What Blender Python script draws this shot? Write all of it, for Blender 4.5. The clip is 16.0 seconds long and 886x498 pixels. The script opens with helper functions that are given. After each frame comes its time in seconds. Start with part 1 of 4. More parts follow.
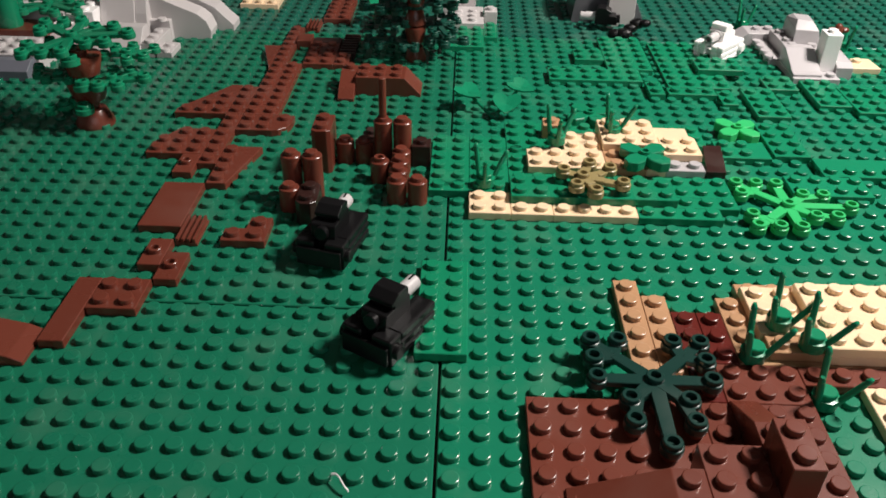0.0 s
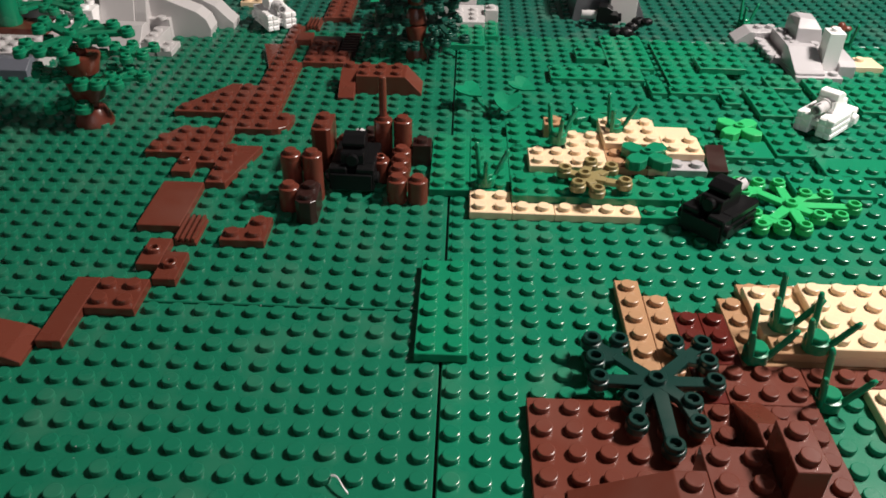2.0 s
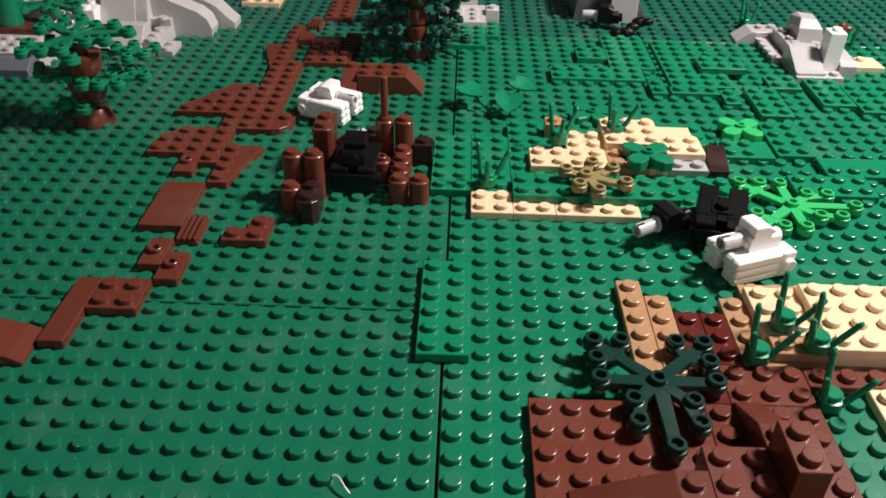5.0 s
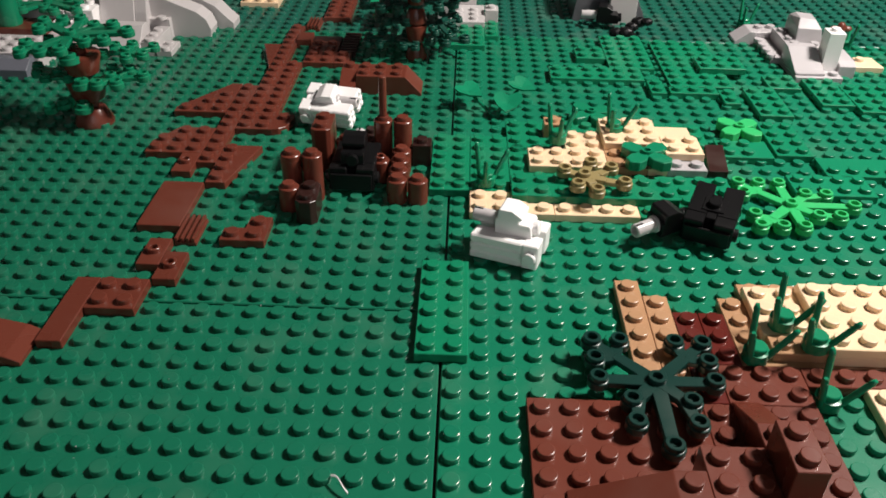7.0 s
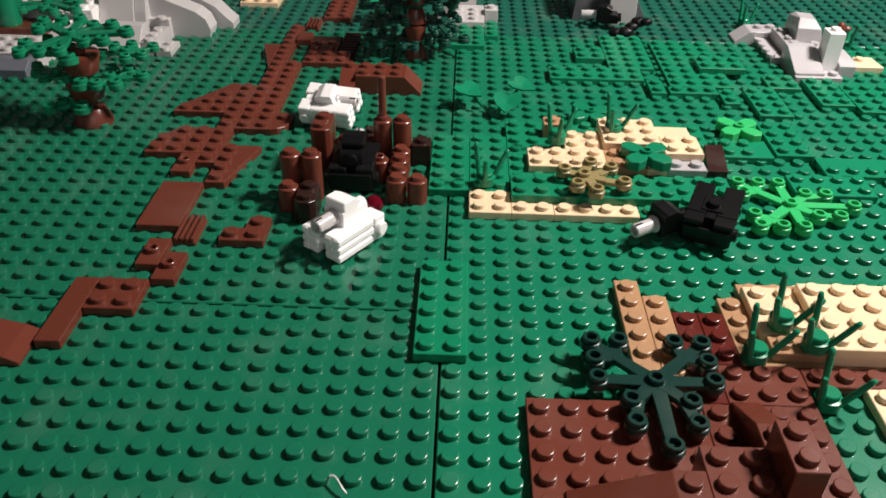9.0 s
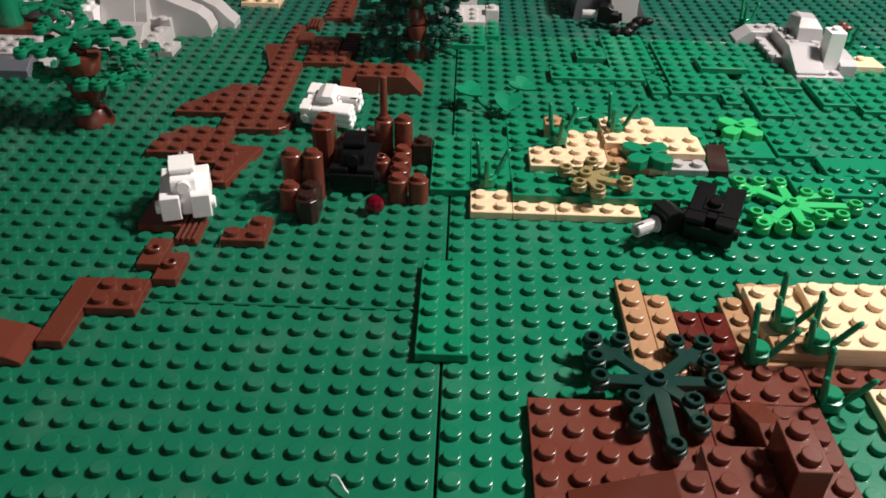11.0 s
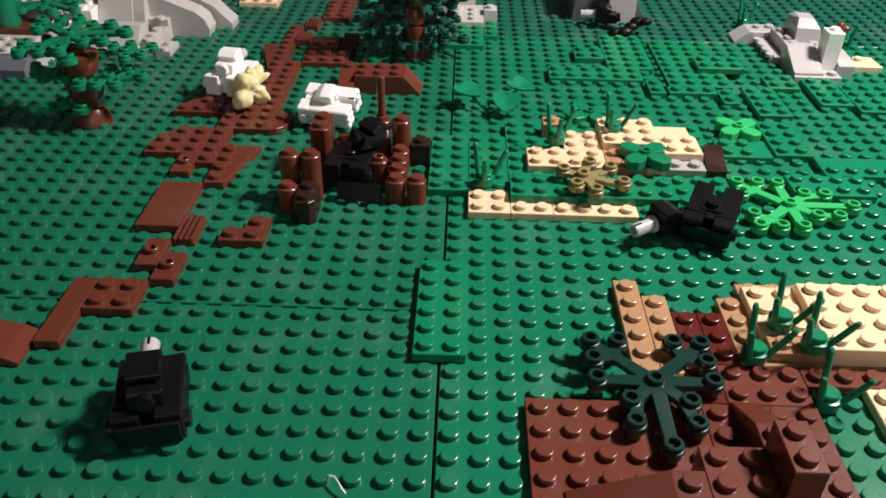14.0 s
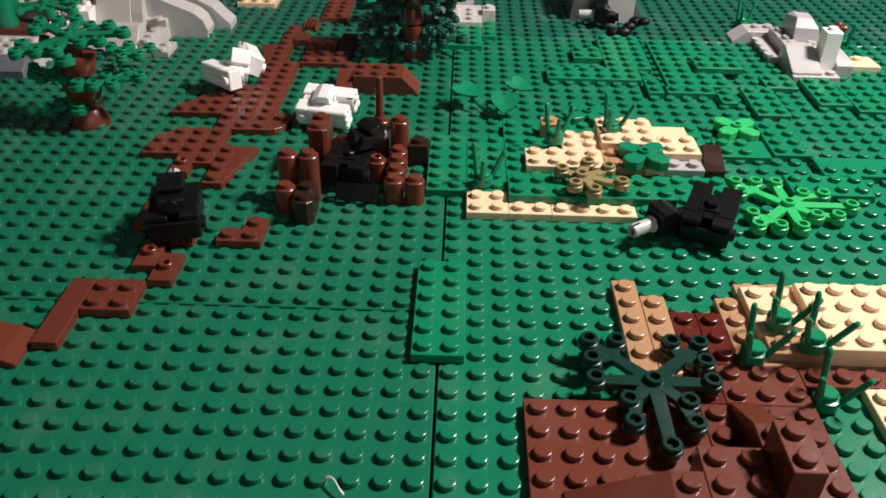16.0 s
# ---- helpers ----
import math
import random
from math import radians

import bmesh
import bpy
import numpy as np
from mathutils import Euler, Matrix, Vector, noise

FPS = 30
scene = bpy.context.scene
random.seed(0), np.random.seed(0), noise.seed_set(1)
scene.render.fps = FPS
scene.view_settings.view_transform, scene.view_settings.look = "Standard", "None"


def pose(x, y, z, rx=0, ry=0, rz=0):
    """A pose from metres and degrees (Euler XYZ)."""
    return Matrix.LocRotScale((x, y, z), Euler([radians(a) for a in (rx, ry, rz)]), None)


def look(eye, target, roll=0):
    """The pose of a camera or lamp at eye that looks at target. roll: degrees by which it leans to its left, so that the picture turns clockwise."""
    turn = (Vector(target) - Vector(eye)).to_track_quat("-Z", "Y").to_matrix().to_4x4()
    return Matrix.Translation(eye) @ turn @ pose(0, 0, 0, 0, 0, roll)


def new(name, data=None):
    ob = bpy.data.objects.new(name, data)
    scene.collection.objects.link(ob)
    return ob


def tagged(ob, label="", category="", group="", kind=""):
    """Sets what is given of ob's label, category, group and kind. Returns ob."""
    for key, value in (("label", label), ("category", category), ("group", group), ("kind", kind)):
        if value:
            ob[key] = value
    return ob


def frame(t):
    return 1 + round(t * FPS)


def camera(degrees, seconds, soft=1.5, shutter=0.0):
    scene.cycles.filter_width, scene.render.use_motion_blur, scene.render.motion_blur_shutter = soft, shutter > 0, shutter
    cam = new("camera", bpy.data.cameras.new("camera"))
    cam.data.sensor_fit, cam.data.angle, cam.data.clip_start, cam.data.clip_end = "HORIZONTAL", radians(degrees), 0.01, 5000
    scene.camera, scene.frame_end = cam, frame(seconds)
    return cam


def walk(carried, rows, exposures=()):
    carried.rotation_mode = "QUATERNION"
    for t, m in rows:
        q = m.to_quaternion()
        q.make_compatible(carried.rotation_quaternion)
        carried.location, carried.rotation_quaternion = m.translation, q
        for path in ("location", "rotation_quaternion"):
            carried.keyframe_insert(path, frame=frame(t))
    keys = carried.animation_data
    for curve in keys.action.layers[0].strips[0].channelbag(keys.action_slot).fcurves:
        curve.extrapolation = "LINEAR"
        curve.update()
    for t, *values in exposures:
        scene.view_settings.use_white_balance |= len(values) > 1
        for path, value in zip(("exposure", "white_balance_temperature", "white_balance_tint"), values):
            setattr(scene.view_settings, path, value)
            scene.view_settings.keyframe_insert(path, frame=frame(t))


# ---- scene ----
# One stud of the toy grid is U wide, one plate PL high.
U, PL, SR, SH = 0.008, 0.0032, 0.0024, 0.0017


def aimed(x, y, z, yaw, pitch, roll):
    """A camera pose from its place and its yaw, pitch and roll in radians."""
    way = Vector((-math.sin(yaw) * math.cos(pitch), math.cos(yaw) * math.cos(pitch), math.sin(pitch)))
    eye = Vector((x, y, z))
    return look(eye, eye + way, math.degrees(roll))


# ---- camera ----
cam = camera(57.58, 16.0, soft=1.7)
walk(cam, [(t, aimed(*p)) for t, *p in (
    (0, 0.00324, -0.17865, 0.16197, 0.01759, -0.59693, 0.02281),
    (0.5, 0.00297, -0.17785, 0.16173, 0.01828, -0.59779, 0.02343),
    (1, 0.00335, -0.17710, 0.16129, 0.01899, -0.59834, 0.02257),
    (1.5, 0.00344, -0.17707, 0.16131, 0.01933, -0.59853, 0.02193),
    (2, 0.00336, -0.17710, 0.16129, 0.01900, -0.59835, 0.02256),
    (2.5, 0.00344, -0.17709, 0.16129, 0.01939, -0.59837, 0.02244),
    (3, 0.00332, -0.17709, 0.16126, 0.01999, -0.59829, 0.02208),
    (3.5, 0.00332, -0.17709, 0.16126, 0.01999, -0.59829, 0.02208),
    (4, 0.00286, -0.17720, 0.16141, 0.02002, -0.59856, 0.02204),
    (6.5, 0.00339, -0.17711, 0.16130, 0.01906, -0.59837, 0.02251),
    (7, 0.00339, -0.17711, 0.16130, 0.01906, -0.59837, 0.02251),
    (7.5, 0.00339, -0.17711, 0.16130, 0.01906, -0.59837, 0.02251),
    (8, 0.00340, -0.17712, 0.16127, 0.01912, -0.59830, 0.02238),
    (8.5, 0.00373, -0.17696, 0.16107, 0.01951, -0.59801, 0.02211),
    (9, 0.00373, -0.17696, 0.16107, 0.01951, -0.59801, 0.02211),
    (11.5, 0.00343, -0.17706, 0.16111, 0.02046, -0.59828, 0.02040),
    (12, 0.00378, -0.17654, 0.16095, 0.01968, -0.59854, 0.02081),
    (12.5, 0.00345, -0.17713, 0.16130, 0.01809, -0.59835, 0.02286),
    (13, 0.00375, -0.17449, 0.16012, 0.02027, -0.60038, 0.02143),
    (13.5, 0.00387, -0.17352, 0.15950, 0.01969, -0.60065, 0.02189),
    (14, 0.00383, -0.17689, 0.16113, 0.01881, -0.59819, 0.02179),
    (14.5, 0.00395, -0.17590, 0.16085, 0.01685, -0.59886, 0.02168),
    (15, 0.00393, -0.17692, 0.16150, 0.01640, -0.59849, 0.02212),
    (15.5, 0.00395, -0.17620, 0.16118, 0.01676, -0.59918, 0.02173),
    (16, 0.00412, -0.17657, 0.16101, 0.01749, -0.59793, 0.02095),
)])

# ---- world and lamps ----
world = bpy.data.worlds.new("world")
scene.world = world
world.use_nodes = True
world.node_tree.nodes["Background"].inputs[0].default_value = (0.85, 0.9, 1.0, 1)
world.node_tree.nodes["Background"].inputs[1].default_value = 0.25


def area_lamp(name, eye, target, size, watts, colour):
    data = bpy.data.lights.new(name, "AREA")
    data.shape, data.size, data.energy, data.color = "DISK", size, watts, colour
    ob = new(name, data)
    ob.matrix_world = look(eye, target)
    return ob


area_lamp("room_lamp", (0.445, 0.165, 0.545), (0.03, 0.1, 0), 0.12, 8.6, (1.0, 0.92, 0.86))
# Added frontal fill from behind the camera; no such source is in view.
fill_lamp = area_lamp("front_fill", (0.35, -1.37, 0.62), (0.1, 0.2, 0.05), 1.0, 2.6, (1.0, 0.93, 0.98))
fill_lamp.data.shape, fill_lamp.data.size, fill_lamp.data.size_y = "RECTANGLE", 1.1, 0.8
scene.view_settings.exposure = 0.0


# ---- materials ----
def plastic(name, colour, rough=0.28, vary=0.10, dust=0.05):
    """Moulded toy plastic: gloss with fine scuffs, a little dust and a small shift of tone from piece to piece."""
    m = bpy.data.materials.new(name)
    m.use_nodes = True
    n, link = m.node_tree.nodes, m.node_tree.links.new
    bsdf = n["Principled BSDF"]
    tex = n.new("ShaderNodeTexCoord")
    fine = n.new("ShaderNodeTexNoise")
    fine.inputs["Scale"].default_value, fine.inputs["Detail"].default_value = 900.0, 4.0
    wide = n.new("ShaderNodeTexNoise")
    wide.inputs["Scale"].default_value, wide.inputs["Detail"].default_value = 45.0, 5.0
    info = n.new("ShaderNodeObjectInfo")
    link(tex.outputs["Object"], fine.inputs["Vector"])
    link(tex.outputs["Object"], wide.inputs["Vector"])
    tone = n.new("ShaderNodeMath")
    tone.operation = "MULTIPLY_ADD"
    link(info.outputs["Random"], tone.inputs[0])
    tone.inputs[1].default_value, tone.inputs[2].default_value = vary, 1.0 - vary / 2
    hue = n.new("ShaderNodeHueSaturation")
    hue.inputs["Color"].default_value = (*colour, 1)
    link(tone.outputs[0], hue.inputs["Value"])
    ramp = n.new("ShaderNodeMapRange")
    ramp.inputs["From Min"].default_value, ramp.inputs["From Max"].default_value = 0.52, 0.78
    ramp.inputs["To Min"].default_value, ramp.inputs["To Max"].default_value = 0.0, dust
    link(wide.outputs["Fac"], ramp.inputs["Value"])
    mix = n.new("ShaderNodeMix")
    mix.data_type = "RGBA"
    link(ramp.outputs[0], mix.inputs["Factor"])
    link(hue.outputs[0], mix.inputs["A"])
    mix.inputs["B"].default_value = (0.45, 0.43, 0.38, 1)
    link(mix.outputs["Result"], bsdf.inputs["Base Color"])
    gloss = n.new("ShaderNodeMapRange")
    gloss.inputs["To Min"].default_value, gloss.inputs["To Max"].default_value = rough - 0.08, rough + 0.12
    link(wide.outputs["Fac"], gloss.inputs["Value"])
    link(gloss.outputs[0], bsdf.inputs["Roughness"])
    bump = n.new("ShaderNodeBump")
    bump.inputs["Strength"].default_value, bump.inputs["Distance"].default_value = 0.08, 0.0002
    link(fine.outputs["Fac"], bump.inputs["Height"])
    link(bump.outputs[0], bsdf.inputs["Normal"])
    bsdf.inputs["IOR"].default_value = 1.46
    return m


GREEN = plastic("green_plastic", (0.007, 0.170, 0.090), 0.25, 0.06, 0.07)
GREEN_OLD = plastic("older_green_plastic", (0.009, 0.146, 0.080), 0.25, 0.06, 0.07)
PALE = plastic("pale_grey_plastic", (0.53, 0.505, 0.50), 0.33)
# Bluish plates at the back; their darker tone also paints in the lamp's falloff.
TEAL = plastic("dark_teal_plastic", (0.012, 0.118, 0.080), 0.27, 0.06, 0.10)
GREEN_B = plastic("green_brick_plastic", (0.006, 0.200, 0.096), 0.24, 0.08)
BRIGHT = plastic("bright_green_plastic", (0.03, 0.42, 0.13), 0.3)
DKGREEN = plastic("dark_green_plastic", (0.005, 0.033, 0.026), 0.28)
TREEGREEN = plastic("tree_green_plastic", (0.007, 0.062, 0.043), 0.3)
OLIVE = plastic("olive_plastic", (0.27, 0.215, 0.095), 0.3)
BROWN = plastic("reddish_brown_plastic", (0.136, 0.034, 0.021), 0.27, 0.16)
DKBROWN = plastic("dark_brown_plastic", (0.03, 0.012, 0.010), 0.3)
DKRED = plastic("dark_red_brown_plastic", (0.10, 0.012, 0.008), 0.27)
TAN = plastic("tan_plastic", (0.80, 0.60, 0.395), 0.3, 0.06)
NOUGAT = plastic("dark_tan_plastic", (0.42, 0.24, 0.13), 0.3, 0.08)
GREY = plastic("light_grey_plastic", (0.42, 0.40, 0.41), 0.3, 0.14)
SLATE = plastic("slate_blue_plastic", (0.15, 0.16, 0.19), 0.3)
DKGREY = plastic("dark_grey_plastic", (0.10, 0.10, 0.11), 0.3)
WHITE = plastic("white_plastic", (0.91, 0.89, 0.88), 0.3, 0.05, 0.03)
BLACK = plastic("black_plastic", (0.006, 0.006, 0.0065), 0.28, 0.1, 0.012)
BLACK.node_tree.nodes["Principled BSDF"].inputs["Specular IOR Level"].default_value = 0.28
SILVER = plastic("pale_grey_plastic", (0.50, 0.48, 0.48), 0.25)
# Pale tone chosen so the unseen walls bounce more fill into the shadows.
WALL = plastic("wall_paint", (0.64, 0.60, 0.58), 0.8, 0.0, 0.2)
WOOD = plastic("white_wood_paint", (0.75, 0.74, 0.72), 0.5, 0.0, 0.1)


# ---- builders ----
def add_slab(bm, outline, z0, z1, gap=0.00008, bevel=0.00022):
    """An upright prism over an outline in studs, from z0 to z1 in plates, edges slightly rounded."""
    cx, cy = sum(p[0] for p in outline) / len(outline), sum(p[1] for p in outline) / len(outline)
    low, high = [], []
    for x, y in outline:
        px, py = x * U, y * U
        px -= math.copysign(gap, x - cx) if abs(x - cx) > 1e-6 else 0
        py -= math.copysign(gap, y - cy) if abs(y - cy) > 1e-6 else 0
        low.append(bm.verts.new((px, py, z0 * PL)))
        high.append(bm.verts.new((px, py, z1 * PL)))
    n = len(low)
    faces = [bm.faces.new(high), bm.faces.new(low[::-1])]
    for i in range(n):
        faces.append(bm.faces.new((low[i], low[(i + 1) % n], high[(i + 1) % n], high[i])))
    edges = {e for f in faces for e in f.edges}
    if bevel:
        bmesh.ops.bevel(bm, geom=list(edges), offset=bevel, segments=1, affect="EDGES")


def add_solid(bm, points, faces, bevel=0.00022):
    """A solid from corner points (studs, studs, plates) and faces."""
    vs = [bm.verts.new((x * U, y * U, z * PL)) for x, y, z in points]
    made = [bm.faces.new([vs[i] for i in f]) for f in faces]
    bmesh.ops.recalc_face_normals(bm, faces=made)
    if bevel:
        bmesh.ops.bevel(bm, geom=list({e for f in made for e in f.edges}), offset=bevel, segments=1, affect="EDGES")


def profile(bm, side, a0, a1, axis="x", bevel=0.00022):
    """A side outline of (along, plates) pushed across from a0 to a1 in studs; along runs in y for axis x, in x for axis y."""
    n = len(side)
    if axis == "x":
        pts = [(a0, s, z) for s, z in side] + [(a1, s, z) for s, z in side]
    else:
        pts = [(s, a0, z) for s, z in side] + [(s, a1, z) for s, z in side]
    faces = [list(range(n)), list(range(2 * n - 1, n - 1, -1))]
    faces += [[i, (i + 1) % n, (i + 1) % n + n, i + n] for i in range(n)]
    add_solid(bm, pts, faces, bevel)


def rings(bm, x, y, rows, seg=16, cap=True):
    """A turned body round an upright axis: rows of (radius, z) in metres from the bottom up."""
    loops = []
    for r, z in rows:
        loops.append([bm.verts.new((x + r * math.cos(2 * math.pi * k / seg), y + r * math.sin(2 * math.pi * k / seg), z)) for k in range(seg)])
    for a, b in zip(loops, loops[1:]):
        for k in range(seg):
            f = bm.faces.new((a[k], a[(k + 1) % seg], b[(k + 1) % seg], b[k]))
            f.smooth = True
    ways = [math.atan2(q[1] - p[1], q[0] - p[0]) for p, q in zip(rows, rows[1:])]
    for n in range(1, len(ways)):
        turn = abs(math.remainder(ways[n] - ways[n - 1], 2 * math.pi))
        if turn > 0.6:
            for k in range(seg):
                bm.edges.get((loops[n][k], loops[n][(k + 1) % seg])).smooth = False
    if cap:
        bm.faces.new(loops[-1])


def add_stud(bm, x, y, z, seg=16, hollow=False):
    """A stud at stud place x, y on a top that lies z plates up."""
    b = z * PL
    if hollow:
        rings(bm, x * U, y * U, [(SR, b - 0.0001), (SR, b + SH - 0.0002), (SR - 0.0002, b + SH), (SR * 0.62, b + SH), (SR * 0.56, b + SH - 0.0002), (SR * 0.56, b + 0.0002)], seg)
    else:
        rings(bm, x * U, y * U, [(SR, b - 0.0001), (SR, b + SH - 0.00028), (SR - 0.0001, b + SH - 0.0001), (SR - 0.00032, b + SH)], seg)


def mesh_of(name, bm, material):
    data = bpy.data.meshes.new(name)
    bm.to_mesh(data)
    bm.free()
    data.materials.append(material)
    return data


def part(name, bm, material, parent=None, label=""):
    """Links a bmesh as one mesh object, under a parent if one is given."""
    ob = new(name, mesh_of(name, bm, material))
    if parent:
        ob.parent = parent
    return tagged(ob, label=label)


def empty(name, label, category, group="", at=None):
    ob = new(name)
    ob.empty_display_size = 0.005
    if at:
        ob.matrix_basis = at
    return tagged(ob, label, category, group)


def box(x0, y0, x1, y1):
    return [(x0, y0), (x1, y0), (x1, y1), (x0, y1)]


def cells(x0, y0, x1, y1):
    return [(i + 0.5, j + 0.5) for i in range(int(x0), int(x1)) for j in range(int(y0), int(y1))]


def plate(name, label, mat, x0, y0, x1, y1, z=0, h=1, studs=None, parent=None, outline=None, hollow=False, group="", category="toy plate"):
    """A plate, tile or brick on the grid; studs: None for all of them, or a list."""
    bm = bmesh.new()
    add_slab(bm, outline or box(x0, y0, x1, y1), z, z + h)
    for sx, sy in (cells(x0, y0, x1, y1) if studs is None else studs):
        add_stud(bm, sx, sy, z + h, hollow=hollow)
    ob = part(name, bm, mat, parent, "" if parent else label)
    return ob if parent else tagged(ob, category=category, group=group)


# ---- ground: studded baseplates on a table ----
def baseplate(name, label, x0, y0, x1, y1, near=18, mat=GREEN):
    bm = bmesh.new()
    add_slab(bm, box(x0, y0, x1, y1), -0.62, 0, gap=0.0004, bevel=0.0003)
    for i in range(x0, x1):
        for j in range(y0, y1):
            add_stud(bm, i + 0.5, j + 0.5, 0, seg=16 if j < near else 10)
    return tagged(part(name, bm, mat, None, label), category="baseplate", kind="structure")


baseplate("ground_near", "green studded toy baseplate lying on the table", -29, -13, 0, 3, mat=GREEN_OLD)
baseplate("ground_left", "green studded toy baseplate with brown path plates on it", -29, 3, 0, 35, mat=GREEN_OLD)
baseplate("ground_far", "dark teal studded toy baseplate at the back of the table", -29, 35, 0, 67, mat=TEAL)
baseplate("ground_side", "green studded toy baseplate beyond the rock", -61, 19, -29, 67, mat=GREEN_OLD)
baseplate("ground_right", "green studded toy baseplate joined along a dark seam", 0, -13, 48, 35)
baseplate("ground_back", "dark teal studded toy baseplate behind the others", 0, 35, 48, 67, mat=TEAL)
baseplate("ground_corner", "green studded toy baseplate at the far corner", 48, -13, 63, 67)

bm = bmesh.new()
add_slab(bm, box(-140, -60, 140, 140), -12, -0.7, bevel=0.001)
tagged(part("table_top", bm, DKBROWN, None, "dark brown table top under the green baseplates"), kind="structure", category="table")


# ---- unseen room round the table, added for bounced light and reflections ----
def wall(name, label, x0, x1, y0, y1, z0, z1, mat=None):
    bm = bmesh.new()
    vs = [bm.verts.new((x, y, z)) for z in (z0, z1) for x, y in ((x0, y0), (x1, y0), (x1, y1), (x0, y1))]
    for f in ((3, 2, 1, 0), (4, 5, 6, 7), (0, 1, 5, 4), (1, 2, 6, 5), (2, 3, 7, 6), (3, 0, 4, 7)):
        bm.faces.new([vs[k] for k in f])
    return tagged(part(name, bm, mat or WALL, None, label), kind="structure", category="wall")


PW = "plain pale unseen wall added to bounce fill light"
wall("wall_north", PW, -1.8, 1.8, 2.2, 2.3, -0.75, 1.75)
wall("wall_west", PW, -1.9, -1.8, -1.5, 2.3, -0.75, 1.75)
wall("wall_east", PW, 1.8, 1.9, -1.5, 2.3, -0.75, 1.75)
wall("wall_south_low", PW, -1.8, 1.8, -1.5, -1.4, -0.75, 0.2)
wall("wall_south_top", PW, -1.8, 1.8, -1.5, -1.4, 1.05, 1.75)
wall("wall_south_left", PW, -1.8, -0.22, -1.5, -1.4, 0.2, 1.05)
wall("wall_south_right", PW, 0.92, 1.8, -1.5, -1.4, 0.2, 1.05)
wall("ceiling", "plain pale unseen ceiling added to bounce fill light", -1.9, 1.9, -1.5, 2.3, 1.75, 1.85)
wall("floor", "plain unseen floor added under the table to close the room", -1.9, 1.9, -1.5, 2.3, -0.85, -0.75)
# Unseen sill, made up to go with the fill lamp's opening.
wall("window_sill", "white painted sill added below the unseen opening that holds the fill lamp", -0.24, 0.94, -1.4, -1.34, 0.18, 0.2, WOOD)

# ---- green plates on the ground ----
G = "green plates on the ground"
GL = "green studded toy plate pressed onto the baseplate"
for x0, y0, x1, y1, z in ((-1, 0, 1, 6, 0), (-1, 12, 1, 18, 0), (1, 12, 3, 18, 0), (9, 10, 13, 11, 0), (3, 11, 9, 12, 0), (9, 11, 14, 12, 0), (3, 12, 8, 20, 0), (8, 12, 14, 20, 0), (3, 11, 11, 13, 1),
                          (6.1, 26.6, 12.1, 28.6, 0), (8.1, 30.2, 10.1, 32.2, 0), (10.1, 28.6, 13.1, 34.6, 0), (13.55, 25.85, 17.55, 33.85, 0), (12.15, 24.65, 13.15, 26.65, 0), (13.35, 24.75, 16.35, 25.75, 0),
                          (16.35, 23.4, 17.35, 25.4, 0), (15.8, 27.95, 18.8, 29.95, 1), (18, 21.8, 20, 25.8, 0), (19.8, 25.95, 21.8, 27.95, 0), (22.25, 23.6, 24.25, 27.6, 0), (24.3, 22.75, 27.3, 26.75, 0),
                          (14.4, 16.4, 17.2, 18.4, 0), (17.4, 16.75, 19.4, 20.75, 0), (19.3, 14.65, 23.3, 16.65, 0), (17.1, 12.6, 21.1, 14.6, 0)):
    plate("green_plate", GL, GREEN_B, x0, y0, x1, y1, z, group=G,
          studs=[(x0 + 0.5 + i, y0 + 0.5 + j) for i in range(int(x1 - x0)) for j in range(int(y1 - y0))])

# ---- brown path ----
B = "brown path plates"
BT, BP = "smooth reddish-brown tile lying in the path", "studded reddish-brown plate lying in the path"
BJ, BW = "reddish-brown jumper plate with one hollow stud", "reddish-brown wedge plate with a slanting edge"


def col(x, y0, y1):
    return [(x + 0.5, j + 0.5) for j in range(y0, y1)]


def curved(name, label, mat, x0, y0, x1, y1, rows, axis="x", parent=None, category="toy brick", studs=()):
    """A slope or curved brick: rows of (along, plates) give its side."""
    bm = bmesh.new()
    profile(bm, rows, *((x0, x1) if axis == "x" else (y0, y1)), axis=axis)
    for sx, sy, sz in studs:
        add_stud(bm, sx, sy, sz)
    ob = part(name, bm, mat, parent, "" if parent else label)
    return ob if parent else tagged(ob, category=category)


def grille(x0, y0, x1, y1, mat, along="y"):
    bm = bmesh.new()
    add_slab(bm, box(x0, y0, x1, y1), 0, 0.45)
    n = 4 if along == "y" else 8
    for k in range(n):
        a = (k + 0.18) / n
        b = (k + 0.68) / n
        if along == "y":
            add_slab(bm, box(x0 + (x1 - x0) * a, y0, x0 + (x1 - x0) * b, y1), 0.4, 1, gap=0, bevel=0.0001)
        else:
            add_slab(bm, box(x0, y0 + (y1 - y0) * a, x1, y0 + (y1 - y0) * b), 0.4, 1, gap=0, bevel=0.0001)
    tagged(part("grille_tile", bm, mat, None, "reddish-brown grille tile with open slots"), category="toy tile", group=B)


plate("brown_tile", BT, BROWN, -15, 0, -14, 4, studs=[], group=B, category="toy tile")
plate("brown_plate", BP, BROWN, -14, 2, -12, 4, group=B)
plate("jumper_plate", BJ, BROWN, -13, 5, -12, 7, studs=[(-12.5, 6)], hollow=True, group=B)
plate("jumper_plate", BJ, BROWN, -12, 4, -11, 6, studs=[(-11.5, 5)], hollow=True, group=B)
grille(-12, 7, -11, 9, BROWN)
plate("brown_tile", BT, BROWN, -14, 8, -12, 12, studs=[], group=B, category="toy tile")
